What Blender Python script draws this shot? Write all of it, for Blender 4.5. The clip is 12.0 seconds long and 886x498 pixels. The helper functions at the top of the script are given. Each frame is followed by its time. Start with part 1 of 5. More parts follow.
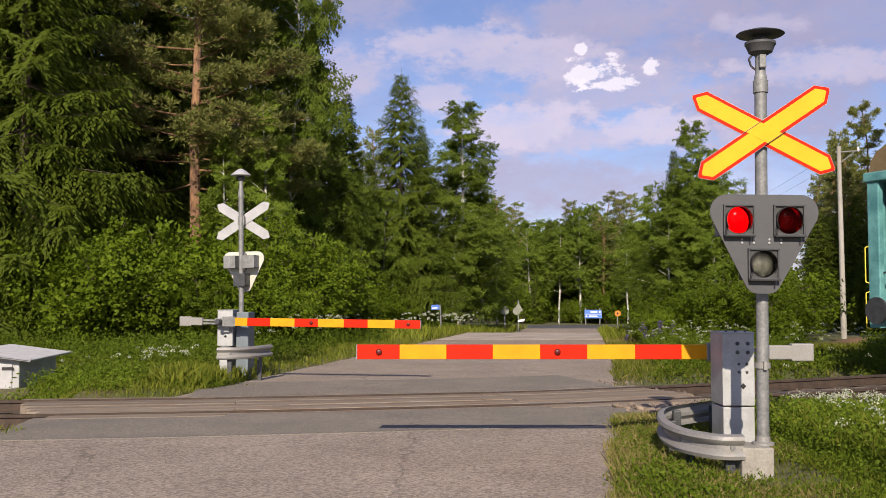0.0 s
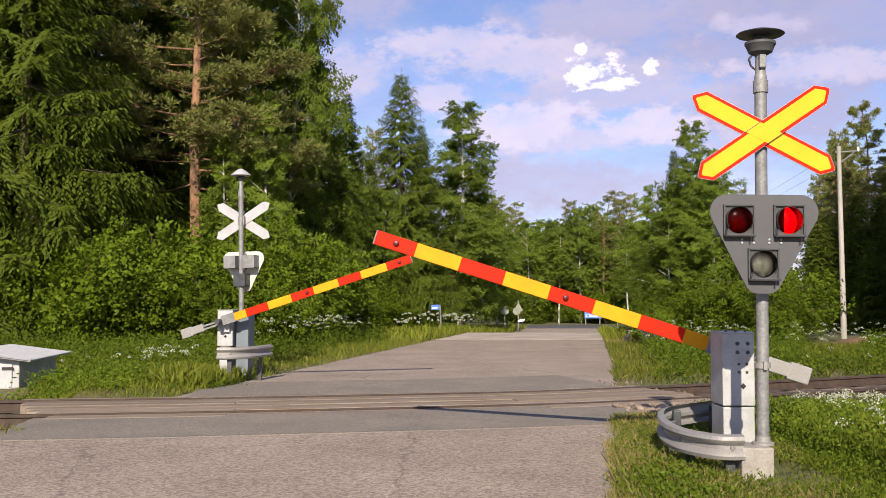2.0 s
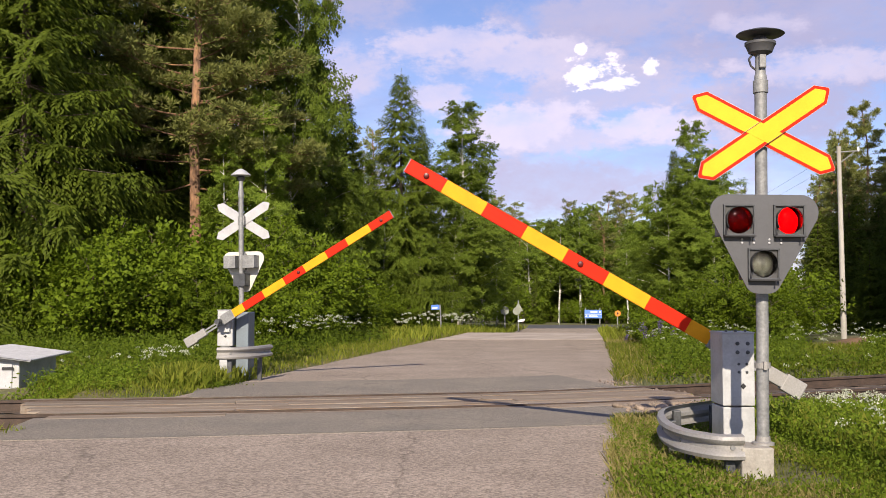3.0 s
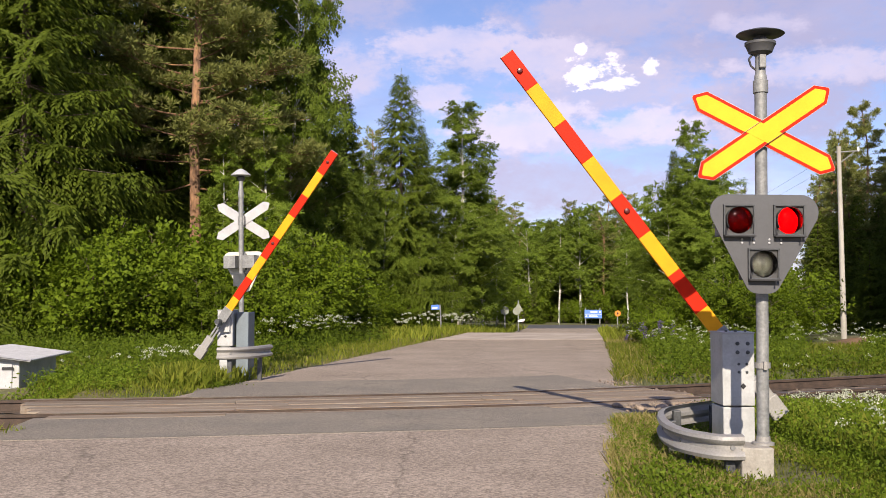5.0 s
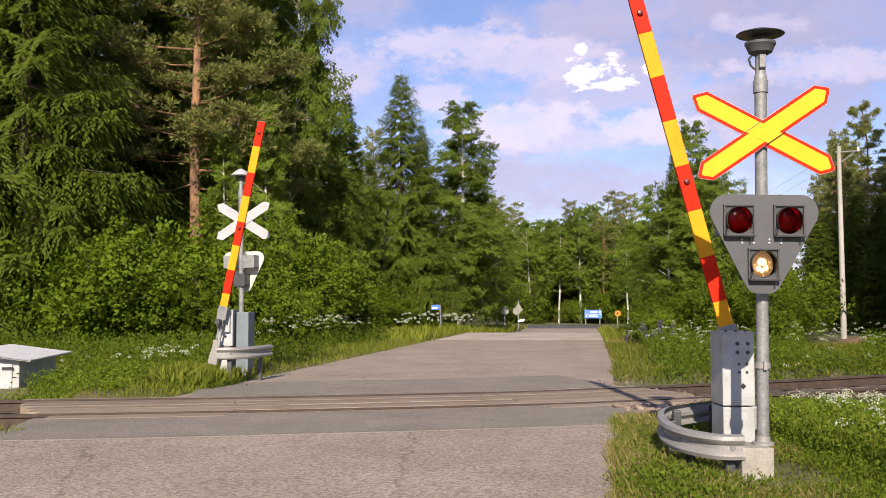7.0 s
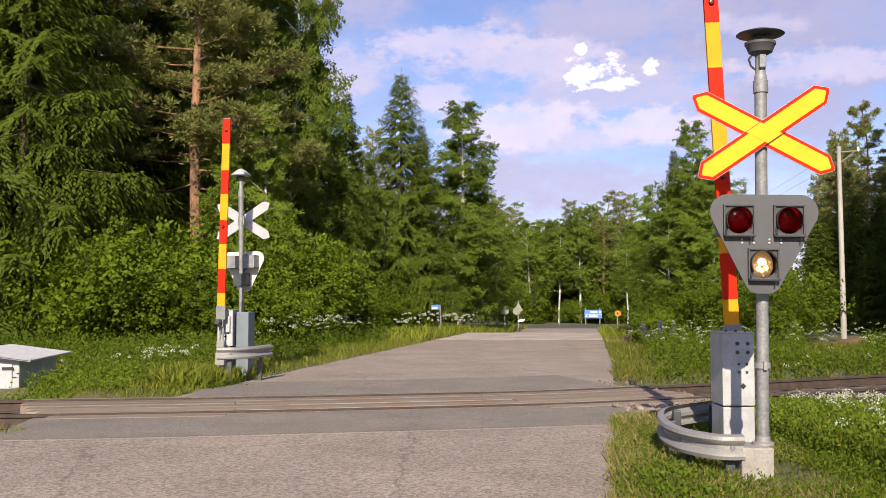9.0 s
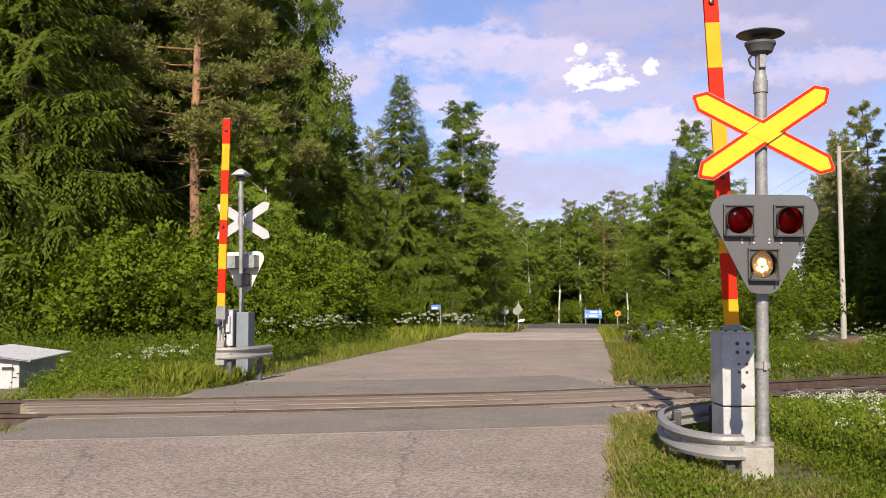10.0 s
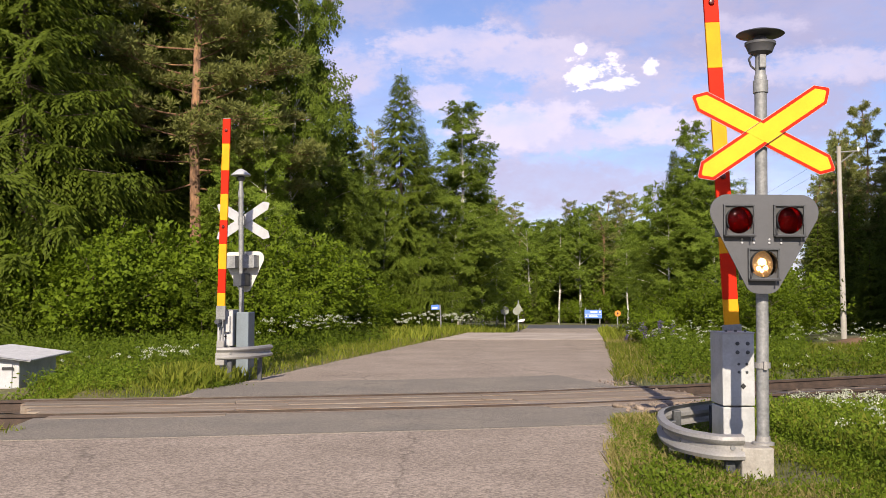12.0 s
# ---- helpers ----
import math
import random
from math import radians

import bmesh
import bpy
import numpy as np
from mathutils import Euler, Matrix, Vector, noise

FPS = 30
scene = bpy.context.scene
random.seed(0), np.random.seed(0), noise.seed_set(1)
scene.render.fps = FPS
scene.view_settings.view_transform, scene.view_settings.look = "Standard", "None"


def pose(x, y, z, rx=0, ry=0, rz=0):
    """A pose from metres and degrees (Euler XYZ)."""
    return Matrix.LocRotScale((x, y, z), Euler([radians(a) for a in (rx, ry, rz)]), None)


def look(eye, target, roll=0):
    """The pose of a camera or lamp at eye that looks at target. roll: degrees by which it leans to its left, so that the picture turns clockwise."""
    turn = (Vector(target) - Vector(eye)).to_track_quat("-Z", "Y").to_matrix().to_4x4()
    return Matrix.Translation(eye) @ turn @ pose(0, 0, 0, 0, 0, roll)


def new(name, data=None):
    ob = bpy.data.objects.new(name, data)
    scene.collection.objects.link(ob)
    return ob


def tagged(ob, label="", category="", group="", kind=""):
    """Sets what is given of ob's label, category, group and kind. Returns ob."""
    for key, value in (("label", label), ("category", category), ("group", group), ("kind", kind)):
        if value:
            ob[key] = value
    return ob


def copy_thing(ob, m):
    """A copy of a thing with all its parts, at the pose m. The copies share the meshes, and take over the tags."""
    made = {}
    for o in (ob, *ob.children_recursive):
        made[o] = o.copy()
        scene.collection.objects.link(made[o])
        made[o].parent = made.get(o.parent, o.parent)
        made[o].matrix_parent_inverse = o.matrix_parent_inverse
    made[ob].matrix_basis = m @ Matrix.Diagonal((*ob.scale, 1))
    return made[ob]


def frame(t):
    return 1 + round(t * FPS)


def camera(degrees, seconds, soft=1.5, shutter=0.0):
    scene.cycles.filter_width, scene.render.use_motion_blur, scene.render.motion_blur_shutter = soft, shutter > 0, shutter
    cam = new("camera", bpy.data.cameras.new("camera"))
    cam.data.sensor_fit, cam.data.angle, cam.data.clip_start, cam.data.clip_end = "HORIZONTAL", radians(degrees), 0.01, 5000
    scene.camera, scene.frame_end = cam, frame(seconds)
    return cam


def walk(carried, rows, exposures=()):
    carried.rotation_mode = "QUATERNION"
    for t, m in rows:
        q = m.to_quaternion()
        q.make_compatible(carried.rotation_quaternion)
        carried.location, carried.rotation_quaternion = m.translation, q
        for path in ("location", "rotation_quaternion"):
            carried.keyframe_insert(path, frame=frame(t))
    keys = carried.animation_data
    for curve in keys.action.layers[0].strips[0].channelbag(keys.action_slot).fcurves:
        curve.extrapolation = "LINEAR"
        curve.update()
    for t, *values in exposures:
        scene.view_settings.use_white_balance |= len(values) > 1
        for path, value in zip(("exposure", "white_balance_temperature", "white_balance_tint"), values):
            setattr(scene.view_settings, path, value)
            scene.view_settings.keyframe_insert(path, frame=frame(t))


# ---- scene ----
# The camera stands still at the road's edge.
cam = camera(49.0, 12.0, soft=0.85)
CAM_POSE = pose(0, 0, 1.3, 92.96, 0, 0)
walk(cam, [(0.0, CAM_POSE), (12.0, CAM_POSE)], [(0.0, 0.38, 6500, 17), (1.2, 0.56, 6500, 17), (2.5, 0.66, 6500, 17), (6.5, 0.70, 6500, 17), (12.0, 0.70, 6500, 17)])

# ---- light ----
SUN_EL, SUN_AZ = 30.0, 5.0      # degrees; the sun stands behind the camera, a little to its left
world = bpy.data.worlds.new("sky")
scene.world = world
world.use_nodes = True


def build_sky():
    t = world.node_tree
    t.nodes.clear()
    n, l = t.nodes.new, t.links.new
    out, bg = n("ShaderNodeOutputWorld"), n("ShaderNodeBackground")
    sky = n("ShaderNodeTexSky")
    sky.sky_type, sky.sun_disc = "NISHITA", False
    sky.sun_elevation, sky.sun_rotation = radians(SUN_EL), radians(180 + SUN_AZ)
    sky.altitude, sky.air_density, sky.dust_density, sky.ozone_density = 100, 1.0, 0.5, 4.0
    co, sep = n("ShaderNodeTexCoord"), n("ShaderNodeSeparateXYZ")
    l(co.outputs["Generated"], sep.inputs[0])
    # directions are laid out on a flat cloud deck above
    up = n("ShaderNodeMath"); up.operation = "MAXIMUM"; up.inputs[1].default_value = 0.0
    l(sep.outputs["Z"], up.inputs[0])
    add = n("ShaderNodeMath"); add.operation = "ADD"; add.inputs[1].default_value = 0.16
    l(up.outputs[0], add.inputs[0])
    dx, dy = n("ShaderNodeMath"), n("ShaderNodeMath")
    for d, a in ((dx, "X"), (dy, "Y")):
        d.operation = "DIVIDE"
        l(sep.outputs[a], d.inputs[0]); l(add.outputs[0], d.inputs[1])
    com = n("ShaderNodeCombineXYZ")
    l(dx.outputs[0], com.inputs[0]); l(dy.outputs[0], com.inputs[1])
    def cloud(scale, detail, rough, offset, sy=1.0):
        m = n("ShaderNodeMapping")
        m.inputs["Location"].default_value = offset
        m.inputs["Scale"].default_value = (1, sy, 1)
        l(com.outputs[0], m.inputs[0])
        t1 = n("ShaderNodeTexNoise")
        t1.inputs["Scale"].default_value = scale
        t1.inputs["Detail"].default_value = detail
        t1.inputs["Roughness"].default_value = rough
        t1.inputs["Distortion"].default_value = 0.3
        l(m.outputs[0], t1.inputs["Vector"])
        return t1.outputs["Fac"]
    def ramp(src, stops):
        r = n("ShaderNodeValToRGB")
        for i, (p, c) in enumerate(stops):
            e = r.color_ramp.elements[i] if i < 2 else r.color_ramp.elements.new(p)
            e.position, e.color = p, (c, c, c, 1)
        l(src, r.inputs[0])
        return r.outputs[0]
    def blend(fac, a, b, kind="MIX"):
        m = n("ShaderNodeMix"); m.data_type = "RGBA"; m.blend_type = kind
        for value, socket in ((fac, m.inputs["Factor"]), (a, m.inputs["A"]), (b, m.inputs["B"])):
            if isinstance(value, float):
                socket.default_value = value
            elif isinstance(value, tuple):
                socket.default_value = (*value, 1)
            else:
                l(value, socket)
        return m.outputs["Result"]
    air = blend(1.0, sky.outputs[0], AIR_TINT, "MULTIPLY")
    cover = ramp(cloud(1.5, 10, 0.6, CLOUD_AT, 0.75), [(0.42, 0.0), (0.62, 0.42)])
    shade = ramp(cloud(2.3, 7, 0.55, (4.0, 1.0, 0.0)), [(0.42, 0.0), (0.66, 1.0)])
    sight = blend(cover, air, blend(shade, CLOUD_DARK, CLOUD_LIGHT))
    # ragged edges: billows of two sizes push the banks' outlines in and out
    shape = n("ShaderNodeMapping"); shape.inputs["Scale"].default_value = (1.0, 1.0, 1.7)
    l(co.outputs["Generated"], shape.inputs[0])
    def billow(scale, detail, rough, low, high):
        t2 = n("ShaderNodeTexNoise")
        t2.inputs["Scale"].default_value, t2.inputs["Detail"].default_value, t2.inputs["Roughness"].default_value = scale, detail, rough
        l(shape.outputs[0], t2.inputs["Vector"])
        k = n("ShaderNodeMapRange")
        for key, value in (("From Min", 0.3), ("From Max", 0.7), ("To Min", low), ("To Max", high)):
            k.inputs[key].default_value = value
        l(t2.outputs["Fac"], k.inputs["Value"])
        return k.outputs[0]
    rag = n("ShaderNodeMath"); rag.operation = "ADD"
    l(billow(11.0, 5, 0.55, -0.55, 0.55), rag.inputs[0]); l(billow(42.0, 8, 0.65, -0.38, 0.38), rag.inputs[1])
    body = billow(20.0, 8, 0.62, 0.55, 1.0)
    for u, e, w, h, white in CLOUD_BANKS:
        c = Vector((u, 1.0, e)).normalized()
        size = (1 / w, 1.5, 1 / h)
        mp = n("ShaderNodeMapping")
        mp.inputs["Scale"].default_value = size
        mp.inputs["Location"].default_value = [-a * b for a, b in zip(size, c)]
        l(co.outputs["Generated"], mp.inputs[0])
        far = n("ShaderNodeVectorMath"); far.operation = "LENGTH"
        l(mp.outputs[0], far.inputs[0])
        push = n("ShaderNodeMath"); push.operation = "ADD"
        l(far.outputs["Value"], push.inputs[0]); l(rag.outputs[0], push.inputs[1])
        soft_edge = 0.95 - 0.6 * min(white, 1.0)
        if white > 1:
            rag_more = n("ShaderNodeMath"); rag_more.operation = "MULTIPLY_ADD"; rag_more.inputs[1].default_value = 1.5
            l(rag.outputs[0], rag_more.inputs[0]); l(push.outputs[0], rag_more.inputs[2])
            push = rag_more
        mask = n("ShaderNodeMapRange"); mask.interpolation_type = "SMOOTHSTEP"
        for key, value in (("From Min", 1.0 + soft_edge / 2), ("From Max", 1.0 - soft_edge / 2 - 0.2), ("To Min", 0.0), ("To Max", 0.95 if white <= 1 else 0.82)):
            mask.inputs[key].default_value = value
        l(push.outputs[0], mask.inputs["Value"])
        both = n("ShaderNodeMath"); both.operation = "MULTIPLY"
        l(mask.outputs[0], both.inputs[0])
        if white <= 1:
            l(body, both.inputs[1])
        else:
            both.inputs[1].default_value = 1.0
        fac = both.outputs[0]
        tone = CLOUD_PUFF if white > 1 else tuple(a + (b - a) * white for a, b in zip(CLOUD_DARK, CLOUD_LIGHT))
        sight = blend(fac, sight, tone)
    l(sight, bg.inputs[0])
    bg.inputs[1].default_value = SKY_STRENGTH
    l(bg.outputs[0], out.inputs[0])


SKY_STRENGTH = 0.09
AIR_TINT = (1.05, 0.92, 1.0)
CLOUD_AT = (0.35, 0.5, 0.0)
CLOUD_DARK, CLOUD_LIGHT, CLOUD_PUFF = (3.1, 3.05, 4.5), (6.1, 5.75, 7.0), (8.6, 8.2, 8.7)
# cloud banks in the north: side ways, rise, half width, half height, whiteness
CLOUD_BANKS = ((0.125, 0.115, 0.20, 0.030, 0.35), (0.184, 0.300, 0.12, 0.026, 0.3), (-0.084, 0.300, 0.06, 0.022, 0.3), (0.40, 0.285, 0.15, 0.045, 0.15), (0.36, 0.20, 0.09, 0.035, 0.2),
               (0.17, 0.215, 0.11, 0.028, 0.5), (0.39, 0.245, 0.07, 0.018, 0.75), (0.33, 0.283, 0.05, 0.012, 0.6), (-0.107, 0.232, 0.05, 0.038, 0.65), (0.0, 0.268, 0.075, 0.020, 0.75), (0.065, 0.246, 0.085, 0.020, 0.7), (-0.008, 0.210, 0.036, 0.018, 0.8),
               (0.13, 0.166, 0.13, 0.016, 0.75), (0.073, 0.180, 0.058, 0.022, 1.0), (0.201, 0.180, 0.050, 0.022, 1.0), (0.156, 0.234, 0.016, 0.008, 1.5), (0.180, 0.226, 0.022, 0.005, 1.5), (0.216, 0.240, 0.005, 0.006, 1.5), (0.144, 0.260, 0.003, 0.003, 1.5))
build_sky()
sun_data = bpy.data.lights.new("sun", "SUN")
sun_data.energy, sun_data.angle, sun_data.color = 4.6, radians(0.53), (1.0, 0.90, 0.70)
sun = new("sun", sun_data)
_e, _a = radians(SUN_EL), radians(SUN_AZ)
sun.matrix_world = look((-math.sin(_a) * math.cos(_e) * 50, -math.cos(_a) * math.cos(_e) * 50, math.sin(_e) * 50), (0, 0, 0))

# ---- materials ----


def material(name, base, rough=0.7, metal=0.0, vary=0.15, scale=8.0, fine=60.0, bump=0.2, second=None, ramp=(0.4, 0.65), island=0.0, per_object=0.0, spec=0.5, distance=0.01, stretch=(1, 1, 1)):
    """A surface with large blotches, fine grain and relief. second: the colour that shows in the blotches."""
    m = bpy.data.materials.new(name)
    m.use_nodes = True
    t = m.node_tree
    n, l = t.nodes.new, t.links.new
    p = t.nodes["Principled BSDF"]
    co = n("ShaderNodeTexCoord")
    mp = n("ShaderNodeMapping")
    mp.inputs["Scale"].default_value = stretch
    l(co.outputs["Object"], mp.inputs[0])
    def tex(s, d):
        x = n("ShaderNodeTexNoise")
        x.inputs["Scale"].default_value, x.inputs["Detail"].default_value = s, d
        x.inputs["Roughness"].default_value = 0.6
        l(mp.outputs[0], x.inputs["Vector"])
        return x.outputs["Fac"]
    big, small = tex(scale, 5), tex(fine, 4)
    r = n("ShaderNodeValToRGB")
    r.color_ramp.elements[0].position, r.color_ramp.elements[1].position = ramp
    l(big, r.inputs[0])
    mix = n("ShaderNodeMix"); mix.data_type = "RGBA"
    second = second or [c * (1 - 1.6 * vary) for c in base]
    mix.inputs["A"].default_value = (*base, 1); mix.inputs["B"].default_value = (*second, 1)
    l(r.outputs[0], mix.inputs["Factor"])
    hsv = n("ShaderNodeHueSaturation")
    l(mix.outputs["Result"], hsv.inputs["Color"])
    val = n("ShaderNodeMapRange")
    val.inputs["From Min"].default_value, val.inputs["From Max"].default_value = 0.25, 0.75
    val.inputs["To Min"].default_value, val.inputs["To Max"].default_value = 1 - vary, 1 + vary
    l(small, val.inputs["Value"])
    last = val.outputs[0]
    for amount, node, socket in ((island, "ShaderNodeNewGeometry", "Random Per Island"), (per_object, "ShaderNodeObjectInfo", "Random")):
        if amount:
            g = n(node)
            k = n("ShaderNodeMapRange")
            k.inputs["To Min"].default_value, k.inputs["To Max"].default_value = 1 - amount, 1 + amount
            l(g.outputs[socket], k.inputs["Value"])
            x = n("ShaderNodeMath"); x.operation = "MULTIPLY"
            l(last, x.inputs[0]); l(k.outputs[0], x.inputs[1])
            last = x.outputs[0]
    l(last, hsv.inputs["Value"])
    l(hsv.outputs[0], p.inputs["Base Color"])
    p.inputs["Roughness"].default_value, p.inputs["Metallic"].default_value = rough, metal
    p.inputs["Specular IOR Level"].default_value = spec
    if bump:
        b = n("ShaderNodeBump")
        b.inputs["Strength"].default_value, b.inputs["Distance"].default_value = bump, distance
        l(small, b.inputs["Height"])
        l(b.outputs[0], p.inputs["Normal"])
    return m


def leaf_material(name, base, second, through_light=0.35, rough=0.55):
    """Leaves or needles: each card has its own shade, whole trees differ a little, light passes through."""
    m = bpy.data.materials.new(name)
    m.use_nodes = True
    t = m.node_tree
    t.nodes.clear()
    n, l = t.nodes.new, t.links.new
    out = n("ShaderNodeOutputMaterial")
    g, o = n("ShaderNodeNewGeometry"), n("ShaderNodeObjectInfo")
    mix = n("ShaderNodeMix"); mix.data_type = "RGBA"
    mix.inputs["A"].default_value = (*base, 1); mix.inputs["B"].default_value = (*second, 1)
    l(g.outputs["Random Per Island"], mix.inputs["Factor"])
    k = n("ShaderNodeMapRange")
    k.inputs["To Min"].default_value, k.inputs["To Max"].default_value = 0.78, 1.2
    l(o.outputs["Random"], k.inputs["Value"])
    hsv = n("ShaderNodeHueSaturation")
    l(mix.outputs["Result"], hsv.inputs["Color"]); l(k.outputs[0], hsv.inputs["Value"])
    d = n("ShaderNodeBsdfPrincipled")
    d.inputs["Roughness"].default_value, d.inputs["Specular IOR Level"].default_value = rough, 0.10
    tr = n("ShaderNodeBsdfTranslucent")
    l(hsv.outputs[0], d.inputs["Base Color"]); l(hsv.outputs[0], tr.inputs[0])
    ms = n("ShaderNodeMixShader"); ms.inputs[0].default_value = through_light
    l(d.outputs[0], ms.inputs[1]); l(tr.outputs[0], ms.inputs[2]); l(ms.outputs[0], out.inputs[0])
    return m


def glow(name, colour, strength):
    m = bpy.data.materials.new(name)
    m.use_nodes = True
    p = m.node_tree.nodes["Principled BSDF"]
    p.inputs["Base Color"].default_value = (*colour, 1)
    p.inputs["Emission Color"].default_value = (*colour, 1)
    p.inputs["Emission Strength"].default_value = strength
    return m


def glass(name, colour, rough=0.04):
    m = bpy.data.materials.new(name)
    m.use_nodes = True
    t = m.node_tree
    p = t.nodes["Principled BSDF"]
    p.inputs["Base Color"].default_value = (*colour, 1)
    p.inputs["Roughness"].default_value, p.inputs["IOR"].default_value = rough, 1.12
    p.inputs["Transmission Weight"].default_value = 1.0
    w = t.nodes.new("ShaderNodeTexNoise"); w.inputs["Scale"].default_value = 70
    co = t.nodes.new("ShaderNodeTexCoord")
    b = t.nodes.new("ShaderNodeBump"); b.inputs["Strength"].default_value, b.inputs["Distance"].default_value = 0.12, 0.003
    t.links.new(co.outputs["Object"], w.inputs["Vector"])
    t.links.new(w.outputs["Fac"], b.inputs["Height"]); t.links.new(b.outputs[0], p.inputs["Normal"])
    return m


GALV = material("galvanised_steel", (0.25, 0.255, 0.25), 0.6, 0.25, 0.28, 7, 45, 0.2, second=(0.17, 0.175, 0.175), distance=0.002)
GALV_WORN = material("worn_galvanised_steel", (0.29, 0.285, 0.275), 0.6, 0.25, 0.18, 7, 70, 0.25, second=(0.27, 0.26, 0.24), distance=0.003)
CABINET = material("pale_grey_cabinet_paint", (0.42, 0.43, 0.43), 0.5, 0.1, 0.1, 4, 40, 0.08, second=(0.33, 0.335, 0.33), distance=0.002)
DARK_STEEL = material("dark_steel", (0.09, 0.095, 0.10), 0.5, 0.6, 0.2, 10, 70, 0.15, distance=0.002)
BLACK = material("black_paint", (0.02, 0.02, 0.022), 0.5, 0, 0.2, 12, 80, 0.1, distance=0.001)
BOARD_GREY = material("dull_grey_board_paint", (0.074, 0.076, 0.082), 0.6, 0, 0.08, 5, 90, 0.08, distance=0.001)
FRAME_GREY = material("dark_lamp_frame_paint", (0.050, 0.051, 0.050), 0.6, 0, 0.1, 5, 90, 0.08, distance=0.001)
BLUE_GREY = material("blue_grey_cabinet_shade", (0.15, 0.185, 0.21), 0.5, 0.1, 0.1, 4, 40, 0.08, distance=0.002)
BOARD_BACK = material("cream_board_paint", (0.56, 0.55, 0.47), 0.5, 0, 0.06, 5, 60, 0.05, distance=0.001)
WHITE_METAL = material("weathered_white_metal", (0.45, 0.455, 0.465), 0.5, 0.1, 0.10, 5, 60, 0.06, distance=0.001)
YELLOW = material("reflective_yellow_paint", (0.84, 0.43, 0.018), 0.6, 0, 0.05, 5, 90, 0.05, second=(0.78, 0.39, 0.015), spec=0.2, distance=0.001)
BOOM_YELLOW = material("boom_yellow_sheeting", (0.72, 0.32, 0.005), 0.6, 0, 0.06, 5, 90, 0.05, second=(0.64, 0.28, 0.005), spec=0.2, distance=0.001)
RED = material("reflective_red_paint", (0.60, 0.018, 0.0015), 0.6, 0, 0.06, 5, 90, 0.05, second=(0.52, 0.016, 0.0015), spec=0.15, distance=0.001)
CONCRETE = material("weathered_concrete", (0.31, 0.295, 0.26), 0.9, 0, 0.16, 6, 55, 0.5, second=(0.25, 0.23, 0.20), distance=0.006)
RAIL_STEEL = material("rusty_rail", (0.075, 0.05, 0.036), 0.75, 0.2, 0.25, 8, 70, 0.4, second=(0.045, 0.032, 0.024), distance=0.003)
RAIL_TOP = material("worn_rail_head", (0.14, 0.11, 0.09), 0.45, 0.7, 0.2, 8, 70, 0.2, second=(0.13, 0.08, 0.05), distance=0.002)
SLEEPER = material("old_sleeper_wood", (0.11, 0.085, 0.065), 0.9, 0, 0.3, 5, 50, 0.5, stretch=(1, 6, 1), per_object=0.2)
PLANK = material("grey_crossing_timber", (0.255, 0.215, 0.170), 0.85, 0, 0.25, 2.2, 40, 0.5, second=(0.185, 0.125, 0.078), stretch=(0.6, 7, 3), per_object=0.16, distance=0.008)


def aggregate_material(name, base, second, stone, blotch, contrast, crack=0.0):
    """Asphalt: stones of different shades set in binder, worn blotches, thin cracks."""
    m = material(name, base, 0.9, 0, 0.12, blotch, 30, 0.0, second=second, ramp=(0.36, 0.66), spec=0.3)
    t = m.node_tree
    n, l = t.nodes.new, t.links.new
    pr = t.nodes["Principled BSDF"]
    src = pr.inputs["Base Color"].links[0].from_socket
    co = n("ShaderNodeTexCoord")
    v = n("ShaderNodeTexVoronoi"); v.inputs["Scale"].default_value = stone
    l(co.outputs["Object"], v.inputs["Vector"])
    sep = n("ShaderNodeSeparateColor")
    l(v.outputs["Color"], sep.inputs[0])
    k = n("ShaderNodeMapRange")
    k.inputs["To Min"].default_value, k.inputs["To Max"].default_value = 1 - contrast, 1 + contrast * 1.2
    l(sep.outputs[0], k.inputs["Value"])
    h = n("ShaderNodeHueSaturation")
    l(src, h.inputs["Color"]); l(k.outputs[0], h.inputs["Value"])
    last = h.outputs[0]
    if crack:
        w = n("ShaderNodeTexVoronoi"); w.feature = "DISTANCE_TO_EDGE"; w.inputs["Scale"].default_value = 0.42
        nz = n("ShaderNodeTexNoise"); nz.inputs["Scale"].default_value = 1.6; nz.inputs["Detail"].default_value = 6
        l(co.outputs["Object"], nz.inputs["Vector"])
        mx = n("ShaderNodeMix"); mx.data_type = "VECTOR"; mx.inputs["Factor"].default_value = 0.35
        l(co.outputs["Object"], mx.inputs["A"]); l(nz.outputs["Color"], mx.inputs["B"]); l(mx.outputs["Result"], w.inputs["Vector"])
        r = n("ShaderNodeMapRange"); r.inputs["From Max"].default_value = 0.006
        r.inputs["To Min"].default_value = 1 - crack
        l(w.outputs["Distance"], r.inputs["Value"])
        h2 = n("ShaderNodeHueSaturation")
        l(last, h2.inputs["Color"]); l(r.outputs[0], h2.inputs["Value"])
        last = h2.outputs[0]
    l(last, pr.inputs["Base Color"])
    b = n("ShaderNodeBump"); b.inputs["Strength"].default_value, b.inputs["Distance"].default_value = 0.6, 0.006
    l(v.outputs["Distance"], b.inputs["Height"]); l(b.outputs[0], pr.inputs["Normal"])
    return m


